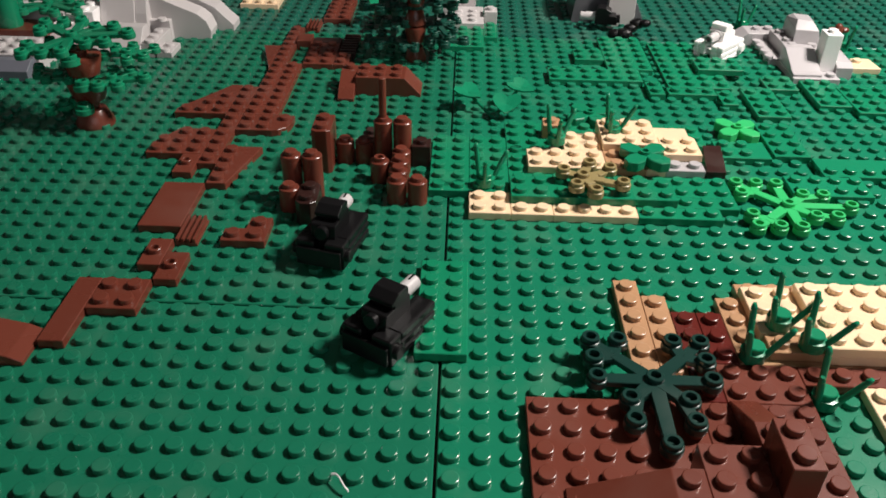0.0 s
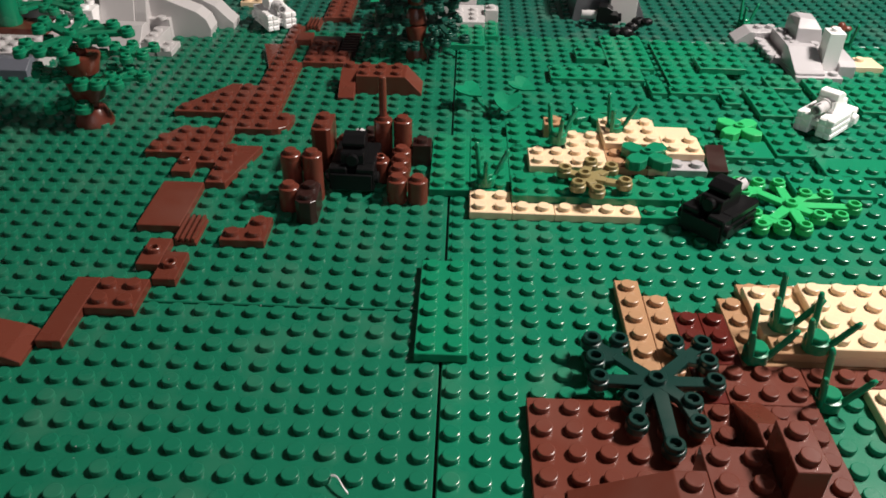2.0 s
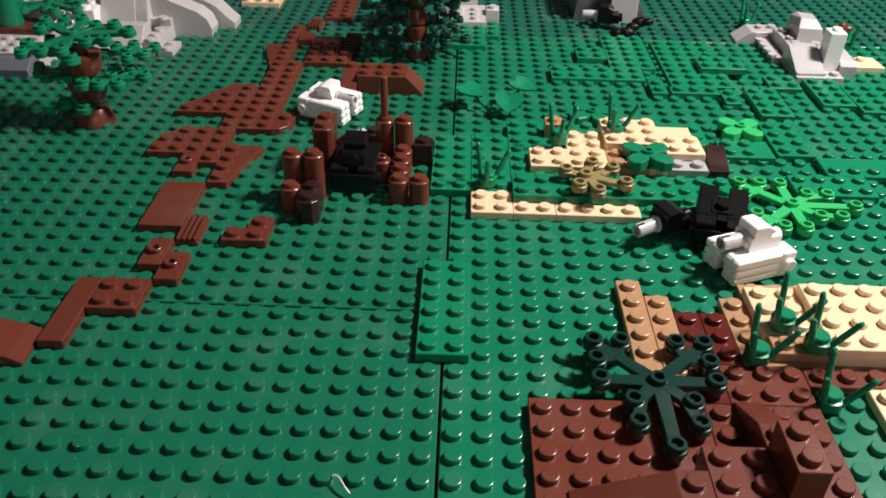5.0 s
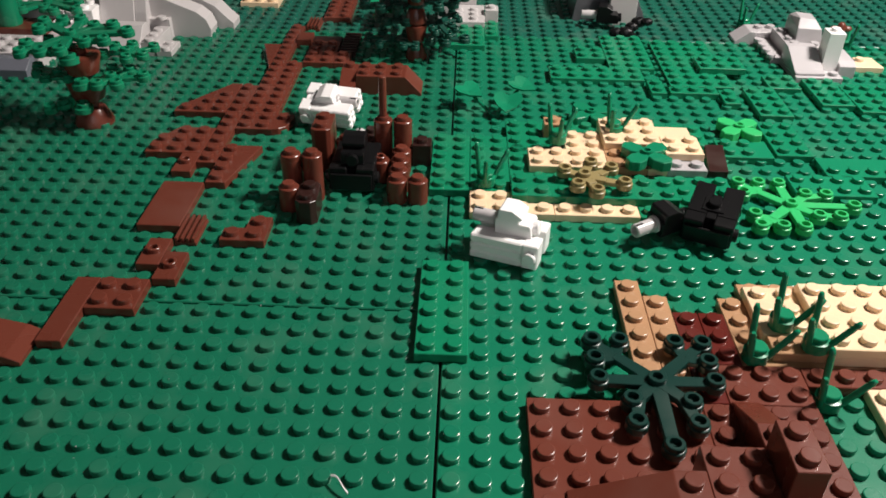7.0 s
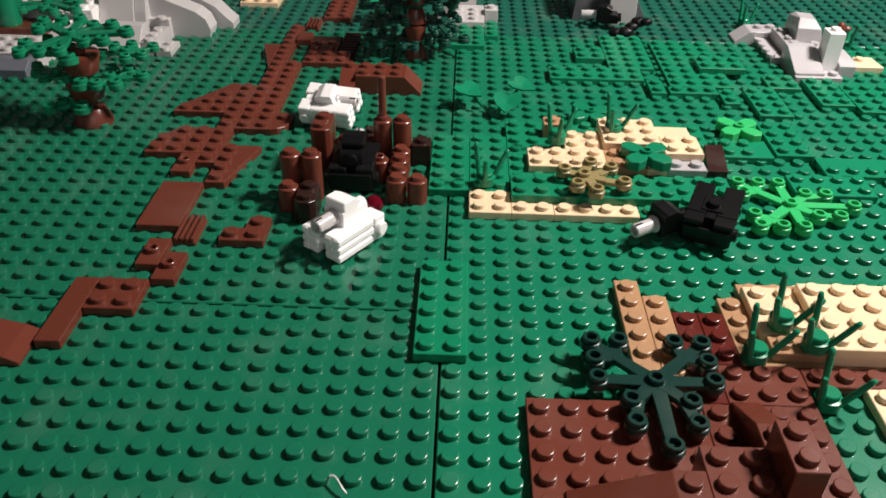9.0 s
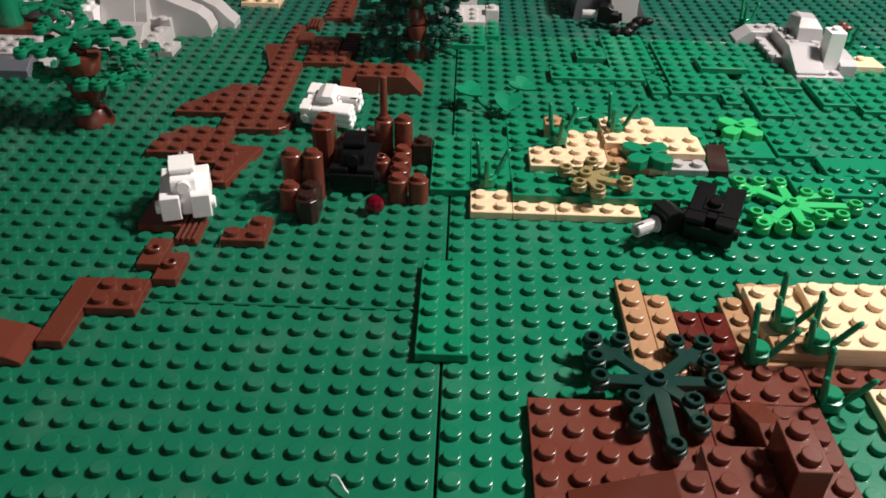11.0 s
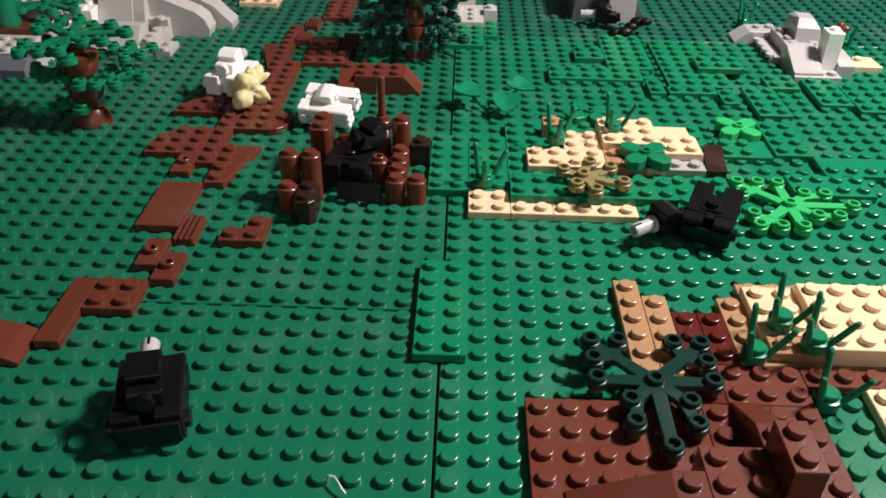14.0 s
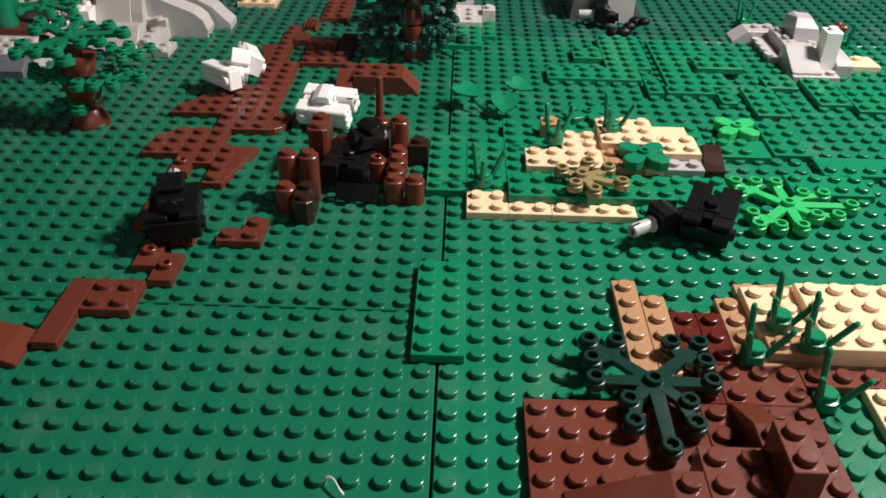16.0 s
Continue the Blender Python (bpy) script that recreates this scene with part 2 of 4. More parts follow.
plate("corner_plate", "reddish-brown corner plate with three studs", BROWN, 0, 0, 0, 0, studs=[(-9.5, 7.5), (-8.5, 7.5), (-8.5, 8.5)],
      outline=[(-10, 7), (-8, 7), (-8, 9), (-9, 9), (-9, 8), (-10, 8)], group=B)
plate("wedge_plate", BW, BROWN, 0, 0, 0, 0, studs=col(-12, 12, 16), outline=[(-12, 12), (-11, 12), (-10, 16), (-12, 16)], group=B)
plate("jumper_plate", BJ, BROWN, -14, 13, -13, 15, studs=[(-13.5, 14)], hollow=True, group=B)
plate("wedge_plate", BW, BROWN, 0, 0, 0, 0, studs=[(-15.5, 15.5), (-14.5, 15.5), (-13.5, 15.5), (-15.4, 16.5), (-14.5, 16.5), (-13.5, 16.5), (-14.5, 17.5), (-13.5, 17.5)],
      outline=[(-16, 15), (-13, 15), (-13, 18), (-15, 18), (-16, 16.2)], group=B)
plate("brown_plate", BP, BROWN, -13, 14, -12, 20, group=B)
plate("brown_plate", BP, BROWN, -13, 20, -12, 24, group=B)
plate("wedge_plate", BW, BROWN, 0, 0, 0, 0, studs=[(-15.4, 20.5), (-14.5, 20.5), (-13.5, 20.5), (-14.3, 21.5), (-13.5, 21.5), (-13.5, 22.5)],
      outline=[(-16, 20), (-13, 20), (-13, 24.2), (-13.6, 24.2), (-16, 20.6)], group=B)
plate("wedge_plate", BW, BROWN, 0, 0, 0, 0, studs=[(-11.5, 18.5), (-10.5, 18.5), (-11.5, 19.5), (-10.5, 19.5), (-9.5, 19.5)],
      outline=[(-12, 18), (-10, 18), (-9.6, 18.1), (-9.25, 18.4), (-9.05, 18.9), (-9, 19.5), (-9, 20), (-12, 20)], group=B)
plate("brown_plate", BP, BROWN, -12, 20, -10, 24, group=B)
plate("brown_plate", BP, BROWN, -12, 24, -10, 28, group=B)
plate("brown_plate", BP, BROWN, -12, 28, -11, 35, group=B)
plate("wedge_plate", "smooth reddish-brown wedge beside the path", BROWN, 0, 0, 0, 0, studs=[], outline=[(-12, 27), (-12, 31.2), (-13.2, 31.2)], group=B)
plate("brown_tile", BT, BROWN, -11, 31.5, -10, 33, studs=[], group=B, category="toy tile", h=1.6)
plate("brown_tile", "dark brown smooth tile lying across the path", DKBROWN, -10, 32, -8, 33, studs=[], group=B, category="toy tile")
plate("brown_plate", BP, BROWN, -10, 28, -8, 32, group=B)
plate("brown_plate", BP, BROWN, -8, 28, -7, 30, group=B)
grille(-7.9, 30, -6.8, 34, DKBROWN, "x")
grille(-11, 35, -10, 37, BROWN)
plate("brown_plate", BP, BROWN, -10, 37, -8, 42, group=B)
curved("brown_slope", "reddish-brown curved slope brick at the path's end", BROWN, 0, -1, 0, 0.9, [(-19, 0), (-15.1, 0), (-15.1, 0.5), (-15.6, 1.1), (-17, 1.9), (-19, 2.1)], "y")

# ---- brown slope bricks behind the fort ----
curved("sloped_brick", "reddish-brown brick with one sloping end", BROWN, 0, 24, 0, 26, [(-6, 0), (-2, 0), (-2, 0.4), (-3, 3), (-6, 3)], "y",
              studs=[(-5.5 + i, 24.5 + j, 3) for i in range(3) for j in range(2)])
curved("curved_slope", "reddish-brown curved slope beside the sloped brick", BROWN, -7, 0, -6.02, 0, [(23, 0), (26, 0), (26, 3), (25, 2.9), (23.6, 1.6), (23, 0.5)], "x", studs=[(-6.5, 25.6, 3)])


# ---- log fort ----
def log(parent, x, y, h, mat=BROWN, hollow=False, z=0, seg=20):
    """A round log brick: a fat waisted column with a flat lip and a stud."""
    bm = bmesh.new()
    r = 0.00388
    b = z * PL
    top = (z + h) * PL
    rings(bm, x * U, y * U, [(r, b), (r, top - 0.0003), (r - 0.0003, top)], seg)
    add_stud(bm, x, y, z + h, hollow=hollow)
    return part("log", bm, mat, parent)


fort = empty("log_fort", "small open fort of reddish-brown round log bricks", "log fort")
for x, y, h in ((-7.5, 10.5, 3), (-7.5, 11.5, 6), (-6.5, 11.5, 6), (-3.5, 15.5, 6), (-2.5, 15.5, 6), (-2.5, 11.5, 3), (-1.5, 11.5, 3), (-2.5, 12.5, 3),
                (-2.5, 13.5, 3), (-2.5, 14.5, 3), (-5.5, 15.5, 3), (-4.5, 15.5, 3)):
    log(fort, x, y, h)
log(fort, -3.5, 13.5, 2.9, hollow=True)
log(fort, -4.2, 16.5, 3, DKBROWN)
hexa = [(-7, 9.25), (-6.75, 9), (-6.25, 9), (-6, 9.25), (-6, 10.75), (-6.2, 11), (-6.8, 11), (-7, 10.75)]
plate("dark_brick", "", DKBROWN, 0, 0, 0, 0, h=3, studs=[(-6.5, 9.5), (-6.5, 10.5)], outline=hexa, parent=fort)
plate("dark_brick", "", DKBROWN, -2, 15, -1, 16, h=3, parent=fort)
plate("wall_brick", "", BROWN, 0, 0, 0, 0, h=6, studs=[(-6.5, 14.5), (-6.5, 15.5)], outline=[(-7, 14.15), (-6.8, 14), (-6.2, 14), (-6, 14.15), (-6, 16), (-7, 16)], parent=fort)
bm = bmesh.new()
rings(bm, -3.5 * U, 15.5 * U, [(0.0016, 6 * PL), (0.0016, 11.8 * PL - 0.0003), (0.0012, 11.8 * PL)], 12)
part("flag_pole", bm, BROWN, fort, "thin brown rod")

# ---- tan plates and rocks in the middle ----
T = "tan ground plates"
TL = "tan studded toy plate, dusty sand coloured"
for x0, y0, x1, y1, z in ((1, 10, 3, 12, 0), (3, 10, 5, 11, 0), (5, 10, 9, 11, 0), (4, 14, 8, 16, 1), (10, 14, 11, 16, 1), (6, 16, 8, 18, 1), (8, 16, 11, 19, 2), (11, 15, 13, 17, 2)):
    plate("tan_plate", TL, TAN, x0, y0, x1, y1, z, group=T,
          studs=[(x0 + 0.5 + i, y0 + 0.5 + j) for i in range(int(x1 - x0)) for j in range(int(y1 - y0))])
plate("tan_plate", "tan plate carrying the layer above it", TAN, 8, 16, 13, 19, 1, studs=[], group=T)
plate("grey_plate", "light grey two-stud plate under the tan ledge", GREY, 11, 14, 13, 15, z=1)
plate("dark_tan_plate", "dark tan plate half hidden by the leaf rosette", NOUGAT, 8, 14, 10, 16, z=1)
plate("dark_brown_tile", "very dark brown smooth tile lying askew beside the tan ledge", DKBROWN, 0, 0, 0, 0, z=1, studs=[], category="toy tile", outline=[(13.03, 14), (14.03, 14), (14.5, 17), (13.5, 17)])
plate("dark_tan_plate", "dark tan plate at the edge of the ledge", NOUGAT, 5, 18, 6, 19, z=1, h=2)

# ---- near brown hill ----
plate("brown_plate", "wide reddish-brown plate at the foot of the hill", BROWN, 3, -9, 9, -2)
plate("brown_plate", "wide reddish-brown plate at the foot of the hill", BROWN, 9, -9, 13, -2)
plate("brown_plate", "reddish-brown plate joining hill and sand", BROWN, 10, -2, 13, 0)
plate("brown_plate", "reddish-brown plate joining hill and sand", BROWN, 13, -1, 17, 0)
plate("dark_red_plate", "dark red-brown plate between tan plates", DKRED, 9, -2, 10, 3)
plate("dark_red_plate", "dark red-brown plate between tan plates", DKRED, 10, 0, 11, 3)
plate("dark_tan_plate", "dark tan one-wide plate", NOUGAT, 7, -1, 8, 5, category="toy plate")
plate("dark_tan_plate", "dark tan one-wide plate", NOUGAT, 8, -1, 9, 4, category="toy plate")
plate("tan_plate", "tan plate under the dark leaf", TAN, 8, -2, 9, -1)
plate("dark_tan_plate", "dark tan plate under the sand", NOUGAT, 11, 0, 18, 4, studs=[(11.5, 3.5), (11.5, 2.5), (11.5, 1.5), (11.5, 0.5)])
plate("dark_tan_plate", "dark tan plate behind the sand", NOUGAT, 12, 4, 18, 5)
plate("dark_tan_plate", "dark tan plate carrying plants", NOUGAT, 12.1, 0.25, 14.1, 1.25, z=1, studs=[(12.6, 0.75)])
plate("tan_plate", "pale tan plate carrying plants", TAN, 12, 1.3, 14, 4.3, z=1, studs=[(12.5, 3.8), (13.5, 3.8), (12.5, 2.8), (13.5, 2.8), (13.5, 1.8)])
plate("tan_plate", "pale tan plate on the sand", TAN, 14.02, 0.1, 18, 4.1, z=1, studs=[])
plate("tan_plate", "pale tan upper plate on the sand", TAN, 14.02, 0.1, 18, 4.1, z=2, studs=[(i + 0.5, 0.6 + j) for i in range(14, 18) for j in range(4)])
plate("tan_plate", "tan plate on the green ground", TAN, 15, -6, 18, -1)
curved("brown_slope", "long low reddish-brown slope brick with one row of studs", BROWN, 0, -8, 0, -6, [(4, 1), (8, 1), (8, 4), (7, 4), (4, 1.25)], "y", studs=[(7.5, -6.5, 4), (7.5, -7.5, 4)])
plate("brown_brick", "low reddish-brown brick on the hill", BROWN, 8, -9, 10, -5, z=1, h=3)
curved("brown_slope", "reddish-brown slope brick running down from the hill", BROWN, 10.02, 0, 10.98, 0, [(-4.98, 1), (-2, 1), (-2, 1.3), (-4, 4), (-4.98, 4)], "x", studs=[(10.5, -4.5, 4)])
tower = empty("brick_tower", "two reddish-brown bricks stacked into a small tower", "toy brick")
plate("brick", "", BROWN, 10, -7, 11, -5, z=1, h=3, studs=[], parent=tower)
plate("brick", "", BROWN, 10, -7, 11, -5, z=4, h=3, parent=tower)


# ---- plants ----
def bar(bm, a, b, width, z0, z1):
    """A flat arm from a to b (studs)."""
    ax, ay, bx, by = *a, *b
    d = math.hypot(bx - ax, by - ay)
    nx, ny = -(by - ay) / d * width / 2, (bx - ax) / d * width / 2
    pts = [(ax + nx, ay + ny), (ax - nx, ay - ny), (bx - nx * 0.8, by - ny * 0.8), (bx + nx * 0.8, by + ny * 0.8)]
    p = [(x, y, z) for z in (z0, z1) for x, y in pts]
    add_solid(bm, p, [(3, 2, 1, 0), (4, 5, 6, 7), (0, 1, 5, 4), (1, 2, 6, 5), (2, 3, 7, 6), (3, 0, 4, 7)], 0.00018)


BIG = {(-1.25, 1.25): ((-2, 2), (-1, 2), (-2, 1)), (1.25, 1.25): ((2, 2), (1, 2), (2, 1)), (-2, 0): (), (2, 0): (), (0, -3): (),
       (-0.75, -0.85): ((-1, -1), (-1, -2)), (0.75, -0.85): ((1, -1), (1, -2))}
OLIVE_PLAN = {(-0.9, 0.5): (), (0.1, 0.55): ((0.45, 1.3),), (0.7, 0.3): ((1.4, 0.85),), (-0.4, -0.9): (), (0.35, -0.75): ((0.45, -1.4),), (1, -0.35): ((1.85, -0.6),)}
SMALL = {(-0.6, 0.5): ((0.1, 1.1), (-1.2, 0.6)), (1, 0.6): (), (0.5, -0.3): ((1.7, -0.5),), (-0.7, -0.8): (), (0.3, -1.1): ()}
tip_mesh = {}


def leaf(name, label, mat, x, y, z, turn, plan=BIG, scale=1.0, tilt=(0, 0), parent=None, low=True):
    """A flat branching leaf element: arms from a hub to round hollow tips."""
    bm = bmesh.new()
    tips = []
    for n, (joint, ends) in enumerate(plan.items()):
        bar(bm, (0, 0), joint, 0.55, 0.1, 0.68 + 0.012 * n)
        if not ends:
            tips.append(joint)
        for e in ends:
            bar(bm, joint, e, 0.48, 0.12, 0.62 + 0.01 * len(tips))
            tips.append(e)
    rings(bm, 0, 0, [(0.0036, 0.0002), (0.0036, 0.0022), (0.0026, 0.0023), (0.0026, 0.0037), (0.0024, 0.0039), (0.0015, 0.0039), (0.0014, 0.0024)], 14)
    m = Matrix.Translation((x * U, y * U, z * PL)) @ pose(0, 0, 0, tilt[0], tilt[1], turn) @ Matrix.Scale(scale, 4)
    ob = part(name, bm, mat, parent, "" if parent else label)
    ob.matrix_basis = m
    if mat.name not in tip_mesh:
        bt = bmesh.new()
        rings(bt, 0, 0, [(0.0030, -0.0014), (0.0031, -0.0011), (0.0031, 0.0008), (0.0029, 0.0010), (0.0026, 0.0011), (0.0026, 0.0023), (0.0024, 0.0025), (0.0016, 0.0025), (0.0015, 0.0008)], 14)
        tip_mesh[mat.name] = mesh_of("leaf_tip", bt, mat)
    for tx, ty in tips:
        t = new("leaf_tip", tip_mesh[mat.name])
        t.parent = ob
        t.matrix_basis = Matrix.Translation((tx * U, ty * U, 0.0013))
    return ob if parent else tagged(ob, category="toy plant")


leaf("dark_leaf", "very dark green branching toy leaf over brown plates", DKGREEN, 7.5, -1.5, 1.6, 0)
leaf("bright_leaf", "bright green branching toy leaf lying on the ground", BRIGHT, 16.4, 11.5, 0.5, 90)
leaf("olive_leaf", "olive branching toy leaf on the green plates", OLIVE, 6.5, 12.15, 2.7, 0, OLIVE_PLAN)


def stalks(x, y, z, turn=0, spread=1.0, mat=GREEN_B):
    """A stem element: a round base with thin stalks leaning outwards."""
    ob = empty("grass_stem", "green toy stem with thin upright stalks", "toy plant", "stems")
    ob.matrix_basis = Matrix.Translation((x * U, y * U, z * PL)) @ pose(0, 0, 0, 0, 0, turn)
    bm = bmesh.new()
    rings(bm, 0, 0, [(0.0030, 0), (0.0038, 0.0006), (0.0038, 0.0040), (0.0029, 0.0042), (0.0029, 0.0056), (0.0026, 0.0059)], 14)
    part("stem_base", bm, mat, ob)
    for az, lean, length in ((100, 8, 0.0165), (215, 14, 0.013), (335, 27, 0.0145)):
        bm = bmesh.new()
        rings(bm, 0, 0, [(0.0010, -0.001), (0.0010, length * 0.8), (0.0008, length * 0.84), (0.0010, length * 0.9), (0.0006, length)], 8)
        m = pose(0, 0, 0, 0, 0, az) @ Matrix.Translation((0.0026, 0, 0.001)) @ pose(0, 0, 0, 0, lean * spread, 0)
        bm.transform(m)
        part("stalk", bm, mat, ob)
    return ob


for x, y, z, t in ((12.75, 1.75, 2, 0), (11.45, 0.3, 1, 8), (13.6, 0.55, 2, -4), (13.5, -1.55, 0, 0), (5.6, 16.5, 2.2, 60), (8.7, 17.6, 2.4, 30), (1.8, 12.6, 1, 50)):
    stalks(x, y, z, t)


def flower(name, label, mat, x, y, z, turn, size=1.0):
    """A low plant element of four broad round leaves."""
    bm = bmesh.new()
    for k in range(4):
        a = math.radians(90 * k + turn)
        c, s = math.cos(a), math.sin(a)
        pts = [(0.15, 0.25), (0.7, 0.48), (1.25, 0.42), (1.5, 0), (1.25, -0.42), (0.7, -0.48), (0.15, -0.25)]
        out = [((px * c - py * s) * size, (px * s + py * c) * size) for px, py in pts]
        add_slab(bm, out, 0.15, 1.45, gap=0, bevel=0.0003)
    rings(bm, 0, 0, [(0.0028, 0), (0.0028, 0.0042), (0.0024, 0.0043), (0.0023, 0.0058), (0.0014, 0.0058), (0.0013, 0.0045)], 14)
    bmesh.ops.recalc_face_normals(bm, faces=bm.faces)
    ob = tagged(part(name, bm, mat, None, label), category="toy plant")
    ob.matrix_basis = Matrix.Translation((x * U, y * U, z * PL))
    return ob


flower("leaf_rosette", "green toy plant with four broad leaves on sand", GREEN_B, 9.95, 14.75, 2, 47)
flower("leaf_rosette", "bright green toy plant with four broad leaves", BRIGHT, 16.0, 19.35, 0.6, 42, 0.95)
flower("leaf_rosette", "green toy plant behind the tan ledge", GREEN_B, 7.9, 20.7, 0.6, 30)


def heart_plant(x, y):
    """Three large heart-shaped leaves on thin stems."""
    ob = empty("broad_leaf_plant", "green toy plant with three heart-shaped leaves", "toy plant")
    ob.matrix_basis = Matrix.Translation((x * U, y * U, 0))
    shape = [(0, -0.95), (0.5, -0.45), (0.85, 0.1), (0.8, 0.5), (0.45, 0.72), (0, 0.5), (-0.45, 0.72), (-0.8, 0.5), (-0.85, 0.1), (-0.5, -0.45)]
    for dx, dy, dz, turn, tx in ((-1.5, 1.1, 2.6, 50, 12), (0.75, 0.0, 2.2, -8, 22), (1.6, 1.8, 2.9, 60, 12)):
        bm = bmesh.new()
        vs = [bm.verts.new((px * U, py * U, 0.0012 * (px * px + py * py))) for px, py in shape]
        mid = bm.verts.new((0, -0.05 * U, -0.0005))
        for k in range(len(vs)):
            bm.faces.new((mid, vs[k], vs[(k + 1) % len(vs)]))
        ext = bmesh.ops.extrude_face_region(bm, geom=bm.faces[:])
        for v in ext["geom"]:
            if isinstance(v, bmesh.types.BMVert):
                v.co.z += 0.0008
        bmesh.ops.recalc_face_normals(bm, faces=bm.faces)
        bm.transform(Matrix.Translation((dx * U, dy * U, dz * PL)) @ pose(0, 0, 0, tx, 0, turn))
        part("leaf", bm, GREEN_B, ob)
        bm = bmesh.new()
        h = math.sqrt((dx * U) ** 2 + (dy * U) ** 2 + (dz * PL) ** 2)
        rings(bm, 0, 0, [(0.0009, 0), (0.0007, h)], 8)
        bm.transform(Vector((dx * U, dy * U, dz * PL)).to_track_quat("Z", "Y").to_matrix().to_4x4())
        part("stem", bm, GREEN_B, ob)


heart_plant(2.4, 21.4)


# ---- trees ----
def tree(x, y, label, mat, levels, crown, fat=1.0, pitch=3.1):
    """A toy tree: stacked tapered trunk rounds with branching leaves between them."""
    ob = empty("toy_tree", label, "toy tree", "trees")
    ob.matrix_basis = Matrix.Translation((x * U, y * U, 0))
    for k in range(levels):
        bm = bmesh.new()
        b = k * pitch * PL
        rings(bm, 0, 0, [(fat * q, b + h) for q, h in (((0.0084, 0), (0.0086, 0.0014), (0.0058, 0.0074), (0.0054, 0.0078), (0.0034, 0.0078), (0.0034, 0.0100), (0.0034, pitch * PL)) if k % 2 == 0 and k < levels - 1 else
                                                    ((0.0064, 0), (0.0068, 0.0008), (0.0086, 0.0076), (0.0084, 0.0086), (0.0072, 0.0090), (0.0034, 0.0090), (0.0034, 0.0110)))], 18)
        part("trunk", bm, BROWN, ob)
    for dx, dy, z, turn, plan, scale in crown:
        leaf("branch", "", mat, dx, dy, z, turn, plan, scale, (random.uniform(-5, 5), random.uniform(-5, 5)), ob)
    return ob


random.seed(4)
tree(-20.2, 19.05, "toy tree with brown trunk rounds and green leaf branches", GREEN_B, 3,
     [(-0.45, 0.5, 11.7, 96, BIG, 1.0), (-1.7, 0.7, 10.0, 200, SMALL, 0.85), (-0.1, -1.0, 9.6, 20, {(0.01, 0): ()}, 1.15), (2.0, 1.3, 8.8, 60, SMALL, 0.9),
      (-1.6, 0.2, 6.6, 170, SMALL, 0.85), (1.5, -0.1, 6.4, 20, SMALL, 1.0), (0.3, -1.1, 6.2, 0, {(0.01, 0): ()}, 1.15),
      (-1.2, -0.6, 2.9, 200, {(-0.6, -0.2): (), (0.7, 0.3): ()}, 1.0), (0.1, -1.2, 3.0, 0, {(0.01, 0): ()}, 1.15)], 1.0, 3.75)
tree(-2.7, 30.4, "toy tree with brown trunk and dark green branches", TREEGREEN, 5,
     [(-1.6, 0.3, 2.6, 180, BIG, 0.8), (1.5, 0.4, 2.8, 10, SMALL, 1.0), (-1.3, 0.8, 5.6, 150, SMALL, 1.0), (1.5, 0.5, 5.4, 20, BIG, 0.7), (-1.4, 0.2, 8.4, 200, SMALL, 1.1), (1.5, 0.8, 8.6, 40, SMALL, 1.0),
      (-1.2, 0, 11.4, 170, BIG, 0.8), (1.3, 0.4, 11.6, 0, SMALL, 1.0), (0, 0, 14.4, 50, BIG, 0.8)], 0.68)
leaf("green_frond", "green branching toy leaf standing behind the dark tree", GREEN_B, -5.4, 36.5, 3.2, 30, SMALL, 1.1, (30, 10))
leaf("green_frond", "green branching toy leaf standing behind the dark tree", GREEN_B, -4.2, 37.5, 4.2, 100, SMALL, 1.0, (20, -20))


# ---- rocks ----
def rock(name, label):
    return empty(name, label, "toy rock")


r = rock("rock_outcrop", "light grey rock of slopes, plates and one white pillar")
plate("base_plate", "", GREY, 22.05, 27.9, 25.1, 31.2, parent=r, studs=[(24.6, 28.45)])
curved("slope", "", GREY, 22.1, 0, 24.0, 0, [(28.2, 1), (31.2, 1), (31.2, 3.8), (30.6, 3.8), (28.5, 1.5), (28.2, 1.4)], "x", r)
ob = plate("pillar", "", WHITE, 24.05, 29.2, 25.1, 30.4, z=1, h=6.2, parent=r, studs=[(24.58, 29.8)])
ob["label"] = "white pillar brick"
plate("brick", "", GREY, 22.5, 31.25, 24.9, 35.2, h=3, parent=r, studs=[(22.95, 34.4), (22.95, 32.8), (22.95, 31.8), (24.3, 31.75)])
bm = bmesh.new()
add_solid(bm, [(23.2, 32.3, 3), (24.9, 32.0, 3), (25.1, 34.6, 3), (23.3, 35.0, 3), (23.25, 32.5, 5.2), (24.8, 32.3, 5.2), (25.0, 34.5, 5.6), (23.3, 34.8, 5.8), (23.5, 33.2, 6.5), (24.5, 33.0, 6.4), (24.6, 34.3, 6.4), (23.6, 34.5, 6.5)],
          [(3, 2, 1, 0), (0, 1, 5, 4), (1, 2, 6, 5), (2, 3, 7, 6), (3, 0, 4, 7), (4, 5, 9, 8), (5, 6, 10, 9), (6, 7, 11, 10), (7, 4, 8, 11), (8, 9, 10, 11)])
part("boulder", bm, GREY, r)
plate("plate", "", GREY, 21.42, 31.2, 22.42, 35.2, parent=r)
plate("brick", "", GREY, 21.4, 35.25, 23.2, 37, z=0, h=2, parent=r, studs=[(21.9, 36.2), (22.8, 36.3)])
curved("slope", "", GREY, 0, 34.9, 0, 36.6, [(20.0, 0), (21.38, 0), (21.38, 2.3), (21.0, 2.3), (20.0, 0.5)], "y", r)
curved("slope", "", GREY, 25.12, 0, 26.2, 0, [(28.9, 0), (31.4, 0), (31.4, 2.8), (29.4, 2.6), (28.9, 2)], "x", r)
